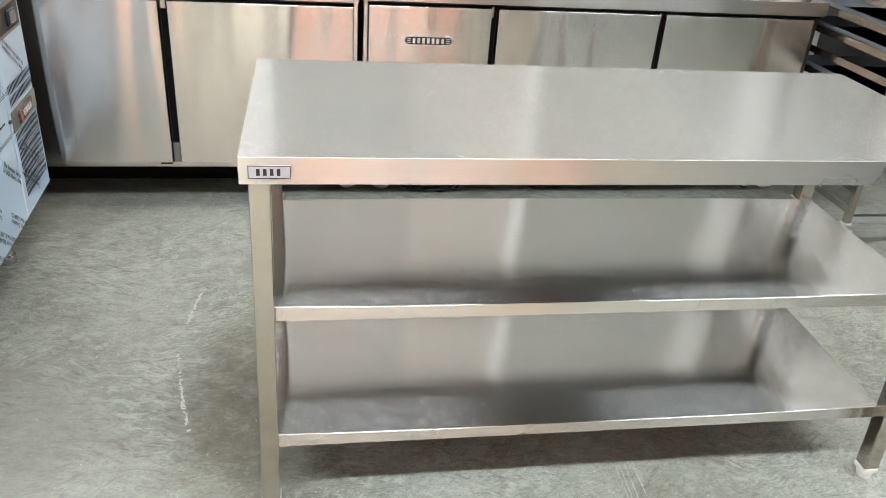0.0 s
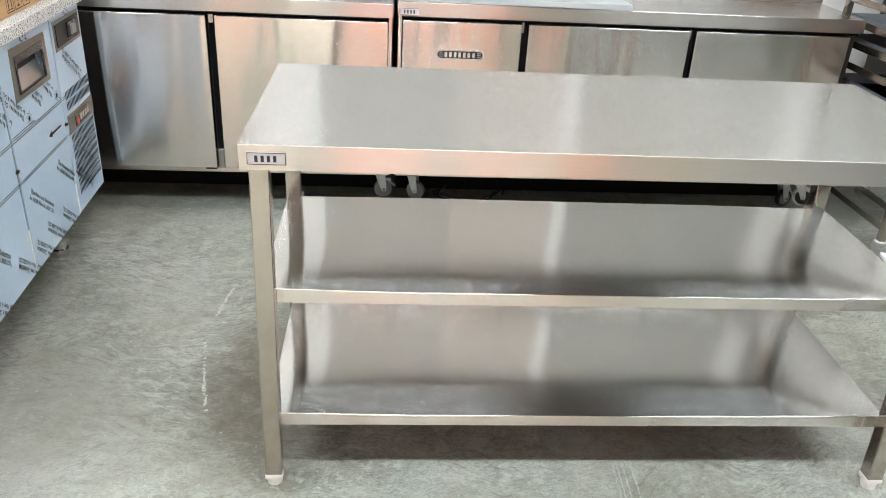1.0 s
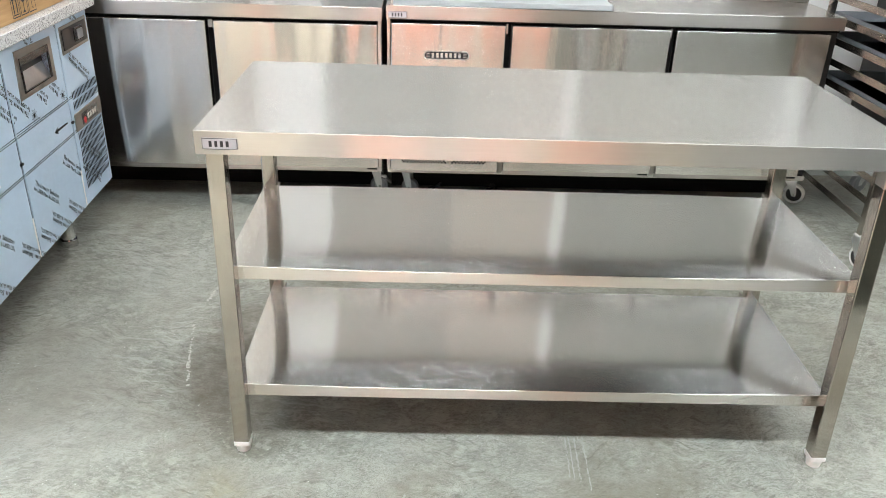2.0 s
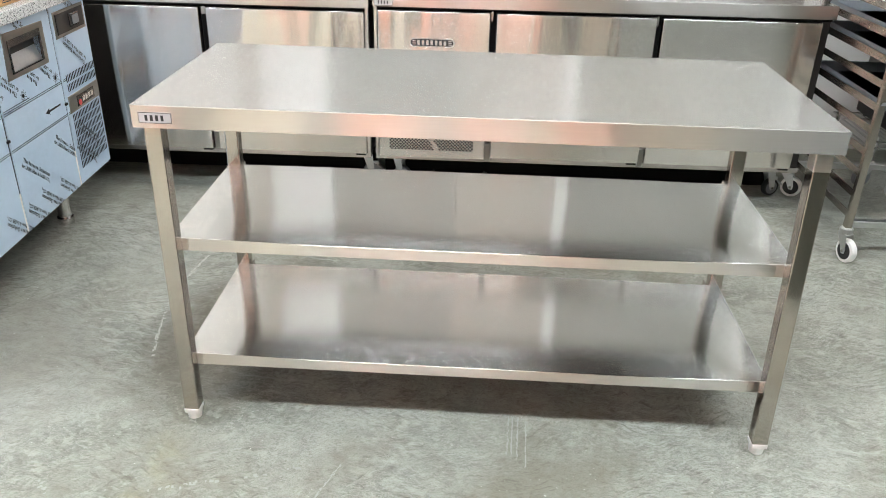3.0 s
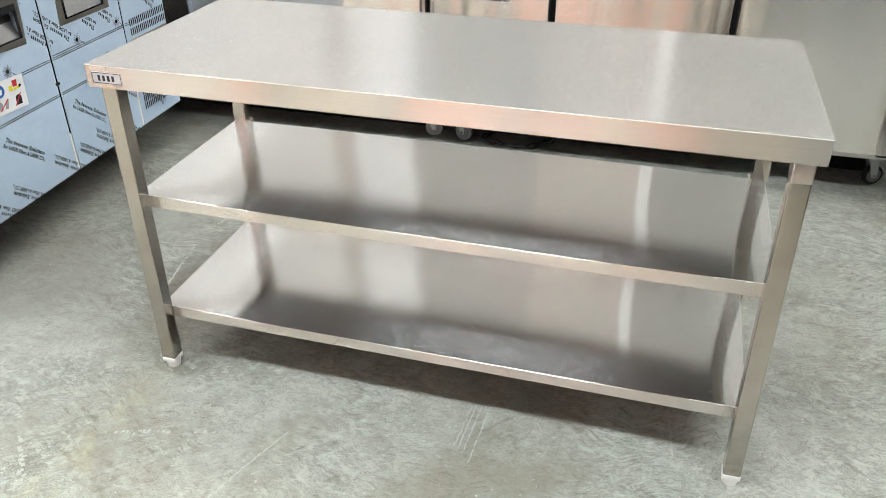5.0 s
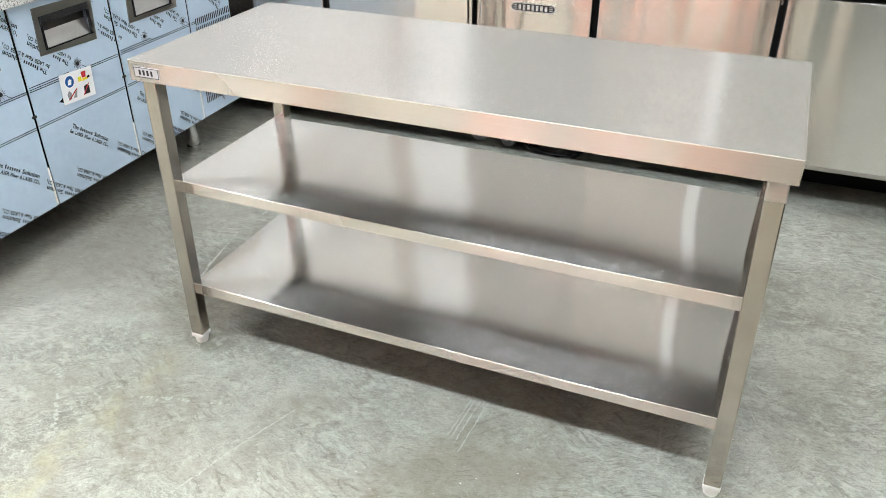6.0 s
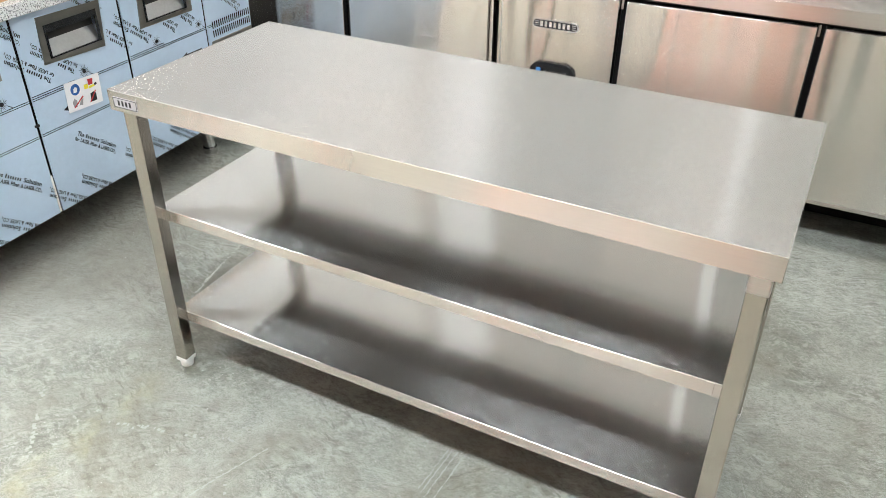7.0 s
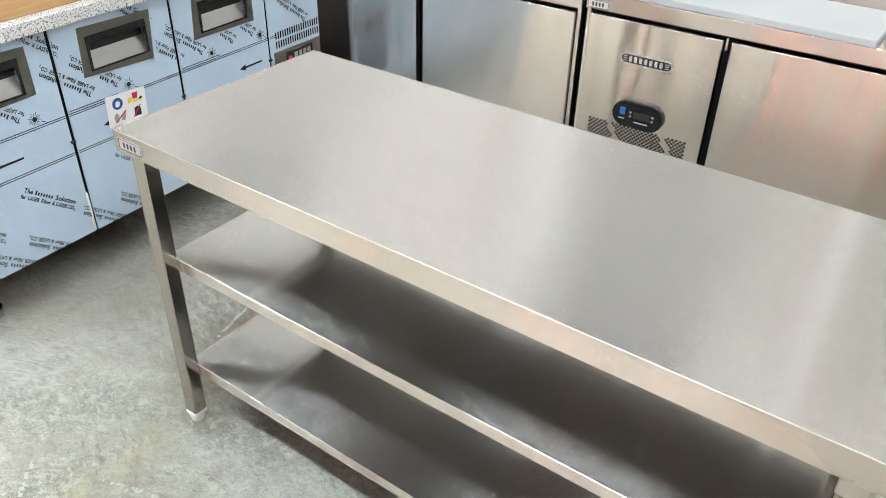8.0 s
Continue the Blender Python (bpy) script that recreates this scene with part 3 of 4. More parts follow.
first = ceiling_light(lamp_mat, 0.72)
first.matrix_world = pose(0.35, -0.97, H - 0.06)
for x in (-2.05, 2.75):
    copy_thing(first, pose(x, -0.97, H - 0.06))
# unseen dimmer row, added to brighten the wall behind the counters
fill_light = ceiling_light(fill_lamp_mat, 0.72)
fill_light.matrix_world = pose(-0.85, 0.9, H - 0.06)
for x in (-3.25, 1.55, 3.95):
    copy_thing(fill_light, pose(x, 0.9, H - 0.06))
# unseen lamps added to light the rear panels, shielded from the room
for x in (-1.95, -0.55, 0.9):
    e = empty("fill_washer", pose(x, -2.0, H - 0.06))
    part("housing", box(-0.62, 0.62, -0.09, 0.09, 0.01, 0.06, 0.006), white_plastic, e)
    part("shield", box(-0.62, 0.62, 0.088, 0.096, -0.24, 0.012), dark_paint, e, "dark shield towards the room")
    part("diffuser", box(-0.6, 0.6, -0.06, 0.06, 0.0, 0.012), fill_wash_mat, e, "glowing white diffuser")
    tagged(e, "unseen shielded lamp added to brighten the rear wall", "ceiling light", "wall washers")


# ---- the steel work table ----
SCRATCHES = ((0.452, 0.170, 0.497, 0.210), (0.214, 0.243, 0.233, 0.258))
SPECKS = ((0.379, 0.438, 0.186), (0.385, 0.418, 0.186), (1.279, 0.340, 0.5122))


def work_table():
    L, D, T = 1.5, 0.6, 0.85
    e = empty("work_table")
    bm = bmesh.new()
    bmesh.ops.create_cube(bm, size=1)
    bmesh.ops.scale(bm, vec=(L, D, 0.05), verts=bm.verts)
    bmesh.ops.translate(bm, vec=(L / 2, D / 2, T - 0.025), verts=bm.verts)
    bmesh.ops.bevel(bm, geom=[ed for ed in bm.edges if min(v.co.z for v in ed.verts) > T - 0.01 or abs(ed.verts[0].co.z - ed.verts[1].co.z) > 0.01], offset=0.0012, segments=3, profile=0.5, affect="EDGES")
    me = finish("tabletop", bm, steel_top)
    me.materials.append(steel_lip)
    me.materials.append(steel_fold)
    for p in me.polygons:
        p.use_smooth = abs(p.normal.z) < 0.98 and max(abs(p.normal.x), abs(p.normal.y)) < 0.98
        if abs(p.normal.z) < 0.97:
            p.material_index = 1 if abs(p.normal.z) < 0.1 else 2
    ob = new("tabletop", me)
    ob.parent = e
    # unseen board, added so the shelf below reflects a dark underside
    part("underside_board", box(0.06, L - 0.06, 0.03, D - 0.03, T - 0.056, T - 0.0502), dark_board, e, "unseen dark board added under the top to darken reflections")
    # makers' plate on the front edge: a framed blank bar
    plate = part("name_plate", box(0.016, 0.089, -0.0012, 0.0, 0.8105, 0.8355, 0.0004, 1), plate_white, e, "small white plate with a thin black frame")
    fr = None
    for a in ((0.0165, 0.0885, 0.8336, 0.8350), (0.0165, 0.0885, 0.8110, 0.8124), (0.0165, 0.0179, 0.8110, 0.8350), (0.0871, 0.0885, 0.8110, 0.8350)):
        fr = box(a[0], a[1], -0.0015, -0.0008, a[2], a[3], bm=fr)
    part("border", fr, print_ink, plate)
    for k in range(4):
        part("mark", box(0.0305 + k * 0.0115, 0.0365 + k * 0.0115, -0.0015, -0.0008, 0.8165, 0.8290), print_ink, plate, "dark mark drawn as a plain bar")
    # legs with white feet, welded a little out of plumb
    def stand(x, y):
        tilt = -1.5 if x > 1 and y < 0.1 else 0.0
        return pose(x, y, T - 0.05, tilt, -0.75 if x > 1 else 0.4, 0) @ pose(0, 0, 0.05 - T)

    leg = None
    for x in (0.014, L - 0.052):
        for y in (0.02, D - 0.058):
            if leg is None:
                leg = part("leg", box(0, 0.038, 0, 0.038, 0.032, T - 0.05, 0.003, 2), steel_tube, e)
                f = box(-0.001, 0.039, -0.001, 0.039, 0.020, 0.033, 0.003, 2)
                f = rod((0.019, 0.019, 0.0), (0.019, 0.019, 0.022), 0.017, 20, f, 0.0205)
                foot = part("foot", f, white_plastic, leg, "white plastic foot")
                leg.matrix_basis = stand(x, y)
            else:
                o = twin(leg, e, stand(x, y))
                twin(foot, o)
                if x > 1:
                    part("weld_patch", box(-0.0006, 0.0386, -0.0006, 0.0386, T - 0.098, T - 0.0502, 0.003, 2), steel_weld, o, "sanded weld at the head of the leg")
    # two shelves with folded lips, notched round the legs
    for z in (0.513, 0.186):
        a, d = 0.017, 0.057
        # the sheet sags a little towards its front edge, between the legs
        rows = [(d + 0.0016 + (D - 2 * d - 0.0032) * k / 14, 0.0035 - (0.0095 * (1 - k / 11) ** 2 if k < 11 else 0.0)) for k in range(15)]
        cols = [a + 0.0016 + (L - 2 * a - 0.0032) * k / 24 for k in range(25)]
        bm = bmesh.new()
        grid = [[bm.verts.new((x, y, z + dz * min(1.0, 1.5 * math.sin(math.pi * x / L)))) for x in cols] for y, dz in rows]
        for r0, r1 in zip(grid, grid[1:]):
            for k in range(len(cols) - 1):
                bm.faces.new((r0[k], r0[k + 1], r1[k + 1], r1[k]))
        rim = grid[0] + [r[-1] for r in grid[1:]] + grid[-1][-2::-1] + [r[0] for r in grid[-2:0:-1]]
        # rounded fold from the sheet down into its edge
        fold = []
        for grow, sink in ((0.0011, 0.0005), (0.0016, 0.0017)):
            ring = []
            for v in rim:
                gx = -grow if v.co.x < a + 0.002 else grow if v.co.x > L - a - 0.002 else 0.0
                gy = -grow if v.co.y < d + 0.002 else grow if v.co.y > D - d - 0.002 else 0.0
                ring.append(bm.verts.new((v.co.x + gx, v.co.y + gy, v.co.z - sink)))
            fold.append(ring)
        crest = [bm.verts.new(v.co) for v in rim]
        for r0, r1 in ((crest, fold[0]), (fold[0], fold[1])):
            for k in range(len(rim)):
                k2 = (k + 1) % len(rim)
                bm.faces.new((r0[k], r0[k2], r1[k2], r1[k]))
        rim = [bm.verts.new(v.co) for v in fold[1]]
        low = [bm.verts.new((v.co.x, v.co.y, z - 0.034)) for v in rim]
        inner = [bm.verts.new((min(max(v.co.x, a + 0.012), L - a - 0.012), min(max(v.co.y, d + 0.012), D - d - 0.012), z - 0.034)) for v in rim]
        for k in range(len(rim)):
            k2 = (k + 1) % len(rim)
            bm.faces.new((rim[k], rim[k2], low[k2], low[k]))
            if (inner[k].co - inner[k2].co).length > 1e-6:
                bm.faces.new((low[k], low[k2], inner[k2], inner[k]))
        under = [[bm.verts.new((x, y, z - 0.0165)) for x in (a + 0.003, L - a - 0.003)] for y in (d + 0.003, D - d - 0.003)]
        bm.faces.new((under[0][0], under[0][1], under[1][1], under[1][0]))
        me = finish("shelf", bm, steel_shelf)
        me.materials.append(steel_lip)
        me.materials.append(steel_fold)
        for p in me.polygons:
            p.material_index = 0 if abs(p.normal.z) > 0.95 else 2 if p.center.z > z - 0.003 and abs(p.normal.z) > 0.1 else 1
            p.use_smooth = abs(p.normal.z) > 0.9 and p.center.z > z - 0.016
        sh = new("shelf", me)
        sh.parent = e
        # same added board here: darkens what the sheet underneath mirrors
        part("underside_board", box(a + 0.03, L - a - 0.03, d + 0.016, D - d - 0.016, z - 0.0335, z - 0.0167), dark_board, sh, "unseen dark board added under the shelf to darken reflections")
        for x0, x1 in ((0.050, 0.064), (L - 0.064, L - 0.044)):
            part("filler_piece", box(x0, x1, d - 0.0014, d + 0.002, z - 0.0338, z - 0.0016, 0.0006, 1), steel_lip, sh, "short filler piece between leg and shelf edge")
        for x in (0.052, L - 0.0555):
            part("weld_tab", box(x, x + 0.0035, D - 0.058, D - 0.0222, z - 0.034, z - 0.0012, 0.001, 1), steel_lip, sh)
    # specks of weld spatter left on the shelf sheets
    for x0, y0, x1, y1 in SCRATCHES:
        d = Vector((x1 - x0, y1 - y0, 0)).normalized() * 0.0005
        bm = bmesh.new()
        bm.faces.new([bm.verts.new(v) for v in ((x0, y0, T + 0.0003), (x0 + d.x * 20 + d.y, y0 + d.y * 20 - d.x, T + 0.0003), (x1, y1, T + 0.0003), (x0 + d.x * 20 - d.y, y0 + d.y * 20 + d.x, T + 0.0003))])
        part("scratch", bm, paper_white, e, "short pale scratch")
    for x, y, z in SPECKS:
        part("weld_speck", rod((x, y, z - 0.001), (x, y, z + 0.0004), 0.0019, 8), rubber_black, e, "tiny dark speck on the sheet")
    return tagged(e, "long brushed stainless steel work table with two undershelves", "work table")


work_table()


# ---- swivel caster ----
def caster(name, r, h, wheel_mat, hub_mat, brake, m, label, stem=False):
    """r: wheel radius, h: height of the mounting face."""
    e = empty(name, m)
    if stem:
        part("collar", rod((0, 0, h - 0.006), (0, 0, h), 0.019, 20, rod((0, 0, h - 0.016), (0, 0, h - 0.007), 0.022, 20)), white_plastic, e, "white plastic collar")
    else:
        part("mounting_plate", box(-0.042, 0.042, -0.035, 0.035, h - 0.004, h, 0.001, 1), zinc, e)
    f = rod((0, 0, h - 0.024), (0, 0, h - 0.003), 0.024, 20)
    for s in (-1, 1):
        f = prism([(-0.022, h - 0.022), (0.026, h - 0.022), (0.038, r + 0.006), (0.036, r - 0.010), (0.020, r - 0.010), (0.010, r + 0.012)], s * 0.0165 - 0.0012, s * 0.0165 + 0.0012, f)
    f = box(-0.022, 0.026, -0.0177, 0.0177, h - 0.026, h - 0.021, 0.001, 1, f)
    part("fork", f, zinc, e, "bright zinc fork")
    w = part("wheel", rod((0.027, -0.012, r), (0.027, 0.012, r), r, 32, bevel=0.004), wheel_mat, e)
    part("hub", rod((0.027, -0.0135, r), (0.027, 0.0135, r), r * 0.74, 28, bevel=0.002), hub_mat, w)
    part("axle", rod((0.027, -0.021, r), (0.027, 0.021, r), 0.006, 12), chrome, w)
    if brake:
        k = box(0.052, 0.088, -0.015, 0.015, r + 0.030, r + 0.036, 0.002, 1)
        bmesh.ops.rotate(k, cent=(0.05, 0, r + 0.033), matrix=Matrix.Rotation(radians(38), 3, "Y"), verts=k.verts)
        k = box(0.02, 0.06, -0.006, 0.006, r + 0.028, r + 0.046, 0.003, 1, k)
        part("brake_pedal", k, zinc, e, "zinc brake pedal")
    return tagged(e, label, "caster")


# ---- undercounter chillers on casters ----
FRIDGE = pose(0, 1.5504, 0, 0, 0, 0.69)


def chiller(name, x0, x1, ztop, doors, label):
    """x0..x1 along the front, doors as (x0, x1)."""
    e = empty(name, FRIDGE)
    zb = 0.168
    # near-black colour keeps the shade below the chiller deep
    part("body", box(x0 + 0.004, x1 - 0.004, 0.03, 0.855, zb + 0.006, ztop - 0.052), dark_paint, e, "carcass coloured dark to deepen the shade")
    # added black board: imitates the deep shade under the chiller
    part("shade_board", box(x0 + 0.01, x1 - 0.01, 0.28, 0.30, 0.004, zb + 0.007), black_void, e, "black board standing in for the shade underneath")
    part("base_rail", box(x0 + 0.002, x1 - 0.002, 0.012, 0.05, zb, zb + 0.022, 0.002, 1), steel_lip, e)
    bm = bmesh.new()
    bmesh.ops.create_cube(bm, size=1)
    bmesh.ops.scale(bm, vec=(x1 - x0, 0.86, 0.05), verts=bm.verts)
    bmesh.ops.translate(bm, vec=((x0 + x1) / 2, 0.422, ztop - 0.025), verts=bm.verts)
    bmesh.ops.bevel(bm, geom=[ed for ed in bm.edges if min(v.co.z for v in ed.verts) > ztop - 0.01], offset=0.002, segments=2, profile=0.5, affect="EDGES")
    me = finish("worktop", bm, steel_top)
    me.materials.append(steel_lip)
    for p in me.polygons:
        p.material_index = 1 if abs(p.normal.z) < 0.5 else 0
    ob = new("worktop", me)
    ob.parent = e
    part("gasket_strip", box(x0 + 0.006, x1 - 0.006, 0.012, 0.031, ztop - 0.062, ztop - 0.0505), black_void, e, "black gap under the worktop")
    for k, (a, c) in enumerate(doors):
        d = part("door", box(a, c, -0.012, 0.03, 0.194, ztop - 0.064, 0.0025, 2), steel_door, e)
        part("hinge", box(c - 0.045, c - 0.004, -0.004, 0.028, 0.184, 0.1935, 0.001, 1), black_void, d)
    return e


left = chiller("undercounter_chiller", -1.52, 0.288, 0.838, [(-0.985, -0.381), (-0.351, 0.270)], "")
for a, c in ((-0.381, -0.351),):
    part("mullion", box(a + 0.004, c - 0.004, 0.02, 0.032, 0.19, 0.776), black_void, left, "black recessed grip between doors")
    part("grip_cap", box(a + 0.006, c - 0.006, 0.004, 0.03, 0.745, 0.776, 0.002, 1), steel_lip, left)
    part("grip_foot", box(a + 0.003, c - 0.003, 0.004, 0.03, 0.19, 0.265, 0.002, 1), steel_dark, left)
part("side_post", box(0.272, 0.286, 0.0, 0.03, 0.192, 0.787, 0.001, 1), steel_lip, left)
part("machine_panel", box(-1.5, -1.0, -0.012, 0.03, 0.194, 0.774, 0.0025, 2), steel_door, left)
tagged(left, "stainless steel undercounter chiller with flat brushed doors", "chiller", "chillers along the wall")

right = chiller("undercounter_chiller", 0.305, 2.075, 0.848, [(0.788, 1.401), (1.426, 2.028)], "")
for a, c, mat in ((0.762, 0.788, black_void), (1.401, 1.426, black_void)):
    part("mullion", box(a + 0.003, c - 0.003, 0.02, 0.032, 0.19, 0.789), mat, right, "black recessed grip between doors")
    part("grip_cap", box(a + 0.003, c - 0.014, 0.004, 0.03, 0.750, 0.789, 0.002, 1), steel_lip, right)
    part("grip_foot", box(a + 0.001, c - 0.001, 0.004, 0.03, 0.175, 0.25, 0.002, 1), steel_dark, right)
part("side_post", box(0.307, 0.320, 0.0, 0.03, 0.192, 0.80, 0.001, 1), steel_lip, right)
panel = part("machine_panel", box(0.324, 0.762, -0.012, 0.03, 0.187, 0.784, 0.0025, 2), steel_door, right)
# perforations: rows of small diamonds, broken by two slanting bands
holes = bmesh.new()
p, rad = 0.0142, 0.0052
for r in range(30):
    z = 0.430 - r * p / 2
    for c in range(26):
        x = 0.370 + c * p + (p / 2 if r % 2 else 0)
        u = x - (0.430 - z) * 0.6
        if x > 0.712 or 0.432 < u < 0.452 or 0.618 < u < 0.640:
            continue
        vs = [holes.verts.new((x + dx * rad, -0.0124, z + dz * rad)) for dx, dz in ((-1, 0), (0, -1), (1, 0), (0, 1))]
        holes.faces.new(vs)
part("ventilation_mesh", holes, black_void, panel, "field of diamond-shaped ventilation holes")["kind"] = "stuff"
badge = part("badge", prism(stadium(0.538, 0.666, 0.178, 0.034), -0.0150, -0.012), badge_silver, panel, "oval silver and black badge")
bb = prism(stadium(0.538, 0.666, 0.168, 0.026), -0.0156, -0.0145)
part("badge_field", bb, print_ink, badge)
for k in range(7):
    part("badge_bar", box(0.4800 + k * 0.0172, 0.4905 + k * 0.0172, -0.0164, -0.0150, 0.6565, 0.6755), badge_silver, badge)
for s in (0.4605, 0.602):
    for z in (0.6595, 0.6665, 0.6735):
        part("badge_stripe", box(s, s + 0.014, -0.0162, -0.0150, z - 0.0016, z + 0.0012), badge_silver, badge)
ctl = part("control_panel", prism(stadium(0.541, 0.483, 0.176, 0.088), -0.026, -0.0115), black_plastic, panel, "black oval control panel")
part("control_rim", prism(stadium(0.541, 0.483, 0.158, 0.070), -0.0285, -0.0255), black_plastic, ctl)
part("switch", box(0.482, 0.500, -0.034, -0.028, 0.481, 0.506, 0.002, 1), switch_blue, ctl, "blue rocker switch")
part("display", box(0.530, 0.588, -0.0296, -0.028, 0.474, 0.498), dark_paint, ctl)
for x in (0.519, 0.596):
    for z in (0.480, 0.494):
        part("button", rod((x, -0.0305, z), (x, -0.028, z), 0.0045, 12), badge_silver, ctl)
part("caption", box(0.534, 0.582, -0.0292, -0.028, 0.460, 0.4645), grey_ink, ctl, "unreadable caption drawn as a bar")
part("caption", box(0.478, 0.498, -0.0292, -0.028, 0.465, 0.468), grey_ink, ctl, "unreadable caption drawn as a bar")
dz, dx = -0.006, -0.006
plate = part("name_plate", box(0.317 + dx, 0.389 + dx, -0.0096, -0.008, 0.808 + dz, 0.832 + dz), plate_white, right, "small white plate with a thin black frame")
fr = None
for a in ((0.3175, 0.3885, 0.8304, 0.8316), (0.3175, 0.3885, 0.8084, 0.8096), (0.3175, 0.3187, 0.8084, 0.8316), (0.3873, 0.3885, 0.8084, 0.8316)):
    fr = box(a[0] + dx, a[1] + dx, -0.0101, -0.0092, a[2] + dz, a[3] + dz, bm=fr)
part("border", fr, print_ink, plate)
for k in range(4):
    part("mark", box(0.3315 + dx + k * 0.0115, 0.3375 + dx + k * 0.0115, -0.0101, -0.0092, 0.8138 + dz, 0.8262 + dz), print_ink, plate)
part("upstand", box(0.305, 2.075, 0.335, 0.355, 0.848, 0.99, 0.003, 1), steel_lip, right)
tagged(right, "stainless steel undercounter chiller with vents and a control panel", "chiller", "chillers along the wall")

tagged(part("chopping_board", box(0.33, 1.165, 1.552, 1.862, 0.8485, 0.870, 0.003, 2), white_board), "thick white plastic chopping board on the chiller", "chopping board")

for x, br, turn in ((0.235, True, 10), (0.375, False, -20), (-1.4, True, 0)):
    caster("caster", 0.0385, 0.174, rubber_grey, wheel_grey, br, pose(x, 1.745, 0, 0, 0, turn), "grey swivel caster under a chiller")
caster("caster", 0.0385, 0.174, rubber_black, wheel_grey, True, pose(2.01, 1.745, 0, 0, 0, 20), "grey swivel caster with a brake under a chiller")

pts = []
for k in range(70):
    a = k / 69
    ang = a * 4 * math.pi
    pts.append((0.63 + 0.15 * math.cos(ang) * (1 - 0.2 * a) + 0.02 * math.sin(3 * ang), 1.78 + 0.10 * math.sin(ang) + 0.015 * a, 0.006 + 0.012 * abs(math.sin(2.3 * ang))))
tagged(part("power_cable", sweep(pts, 0.0045), rubber_black, smooth=True), "coiled black power cable on the floor", "cable")


# ---- film-wrapped counter with drawers ----
GEM = pose(-0.718, 0, 0, 0, 0, 92.4)


def wedge_recess(a, c, z0, z1, deep):
    """Pocket behind an opening: its floor slopes in and up from the lower edge."""
    bm = bmesh.new()
    f0, f1, f2, f3 = [bm.verts.new(v) for v in ((a, 0, z0), (c, 0, z0), (c, 0, z1), (a, 0, z1))]
    k0, k1 = bm.verts.new((a, deep, z1)), bm.verts.new((c, deep, z1))
    return bm, (f0, f1, f2, f3, k0, k1)


def slab_with_hole(a, c, z0, z1, ha, hc, hz0, hz1, thick, outer=None):
    bm = bmesh.new()

    def ring(x0, x1, za, zb, y):
        return [bm.verts.new((x, y, z)) for x, z in ((x0, za), (x1, za), (x1, zb), (x0, zb))]

    of, hf, ob_, hb = ring(a, c, z0, z1, 0), ring(ha, hc, hz0, hz1, 0), ring(a, c, z0, z1, thick), ring(ha, hc, hz0, hz1, thick)
    for v, w, (x, z) in zip(of, ob_, outer or ()):
        v.co.x = w.co.x = x
        v.co.z = w.co.z = z
    for i in range(4):
        j = (i + 1) % 4
        bm.faces.new((of[i], of[j], hf[j], hf[i]))
        bm.faces.new((ob_[j], ob_[i], hb[i], hb[j]))
        bm.faces.new((of[j], of[i], ob_[i], ob_[j]))
        bm.faces.new((hf[i], hf[j], hb[j], hb[i]))
    return bm


def film_text(s, z, angle):
    """Two printed lines, word by word; a bar stands for the maker's name."""
    m = pose(s, -0.0022, z) @ pose(0, 0, 0, 0, -angle, 0)
    yield "printed_word", lettering("The", 0.0205, m, None, 0.029)
    for k in range(7):
        yield "printed_bar", box_at(None, m @ pose(0.037 + k * 0.009, 0, 0), 0.0, 0.0048, 0.0, 0.0135 if k == 0 else 0.0098)
    yield "printed_word", lettering("Solution", 0.0205, m @ pose(0.106, 0, 0), None, 0.072)
    for word, at, wide in (("for", -0.004, 0.018), ("LASER", 0.0195, 0.039), ("Fiber", 0.0635, 0.033), ("&", 0.1015, 0.009), ("LASER", 0.1150, 0.039), ("CO", 0.1585, 0.0205)):
        yield "printed_word", lettering(word, 0.0175, m @ pose(at, 0, -0.019), None, wide)
    yield "printed_digit", lettering("2", 0.010, m @ pose(0.181, 0, -0.0215), None, 0.005)


def box_at(bm, m, x0, x1, z0, z1):
    bm2 = bmesh.new()
    bm2.faces.new([bm2.verts.new((x, 0, z)) for x, z in ((x0, z0), (x1, z0), (x1, z1), (x0, z1))])
    bmesh.ops.transform(bm2, matrix=m, verts=bm2.verts)
    return joined(bm, bm2)


def flat(bm, outline, y=-0.0022):
    bm2 = bmesh.new()
    bm2.faces.new([bm2.verts.new((x, y, z)) for x, z in outline])
    return joined(bm, bm2)


def sunburst(bm, s, z):
    bm = flat(bm, [(s + 0.0075 * math.cos(k * math.pi / 8), z + 0.0075 * math.sin(k * math.pi / 8)) for k in range(16)])
    for k in range(16):
        m = pose(s, -0.0022, z) @ pose(0, 0, 0, 0, k * 22.5, 0)
        bm = box_at(bm, m, 0.009, 0.021 if k % 2 else 0.017, -0.0007, 0.0007)
    return bm


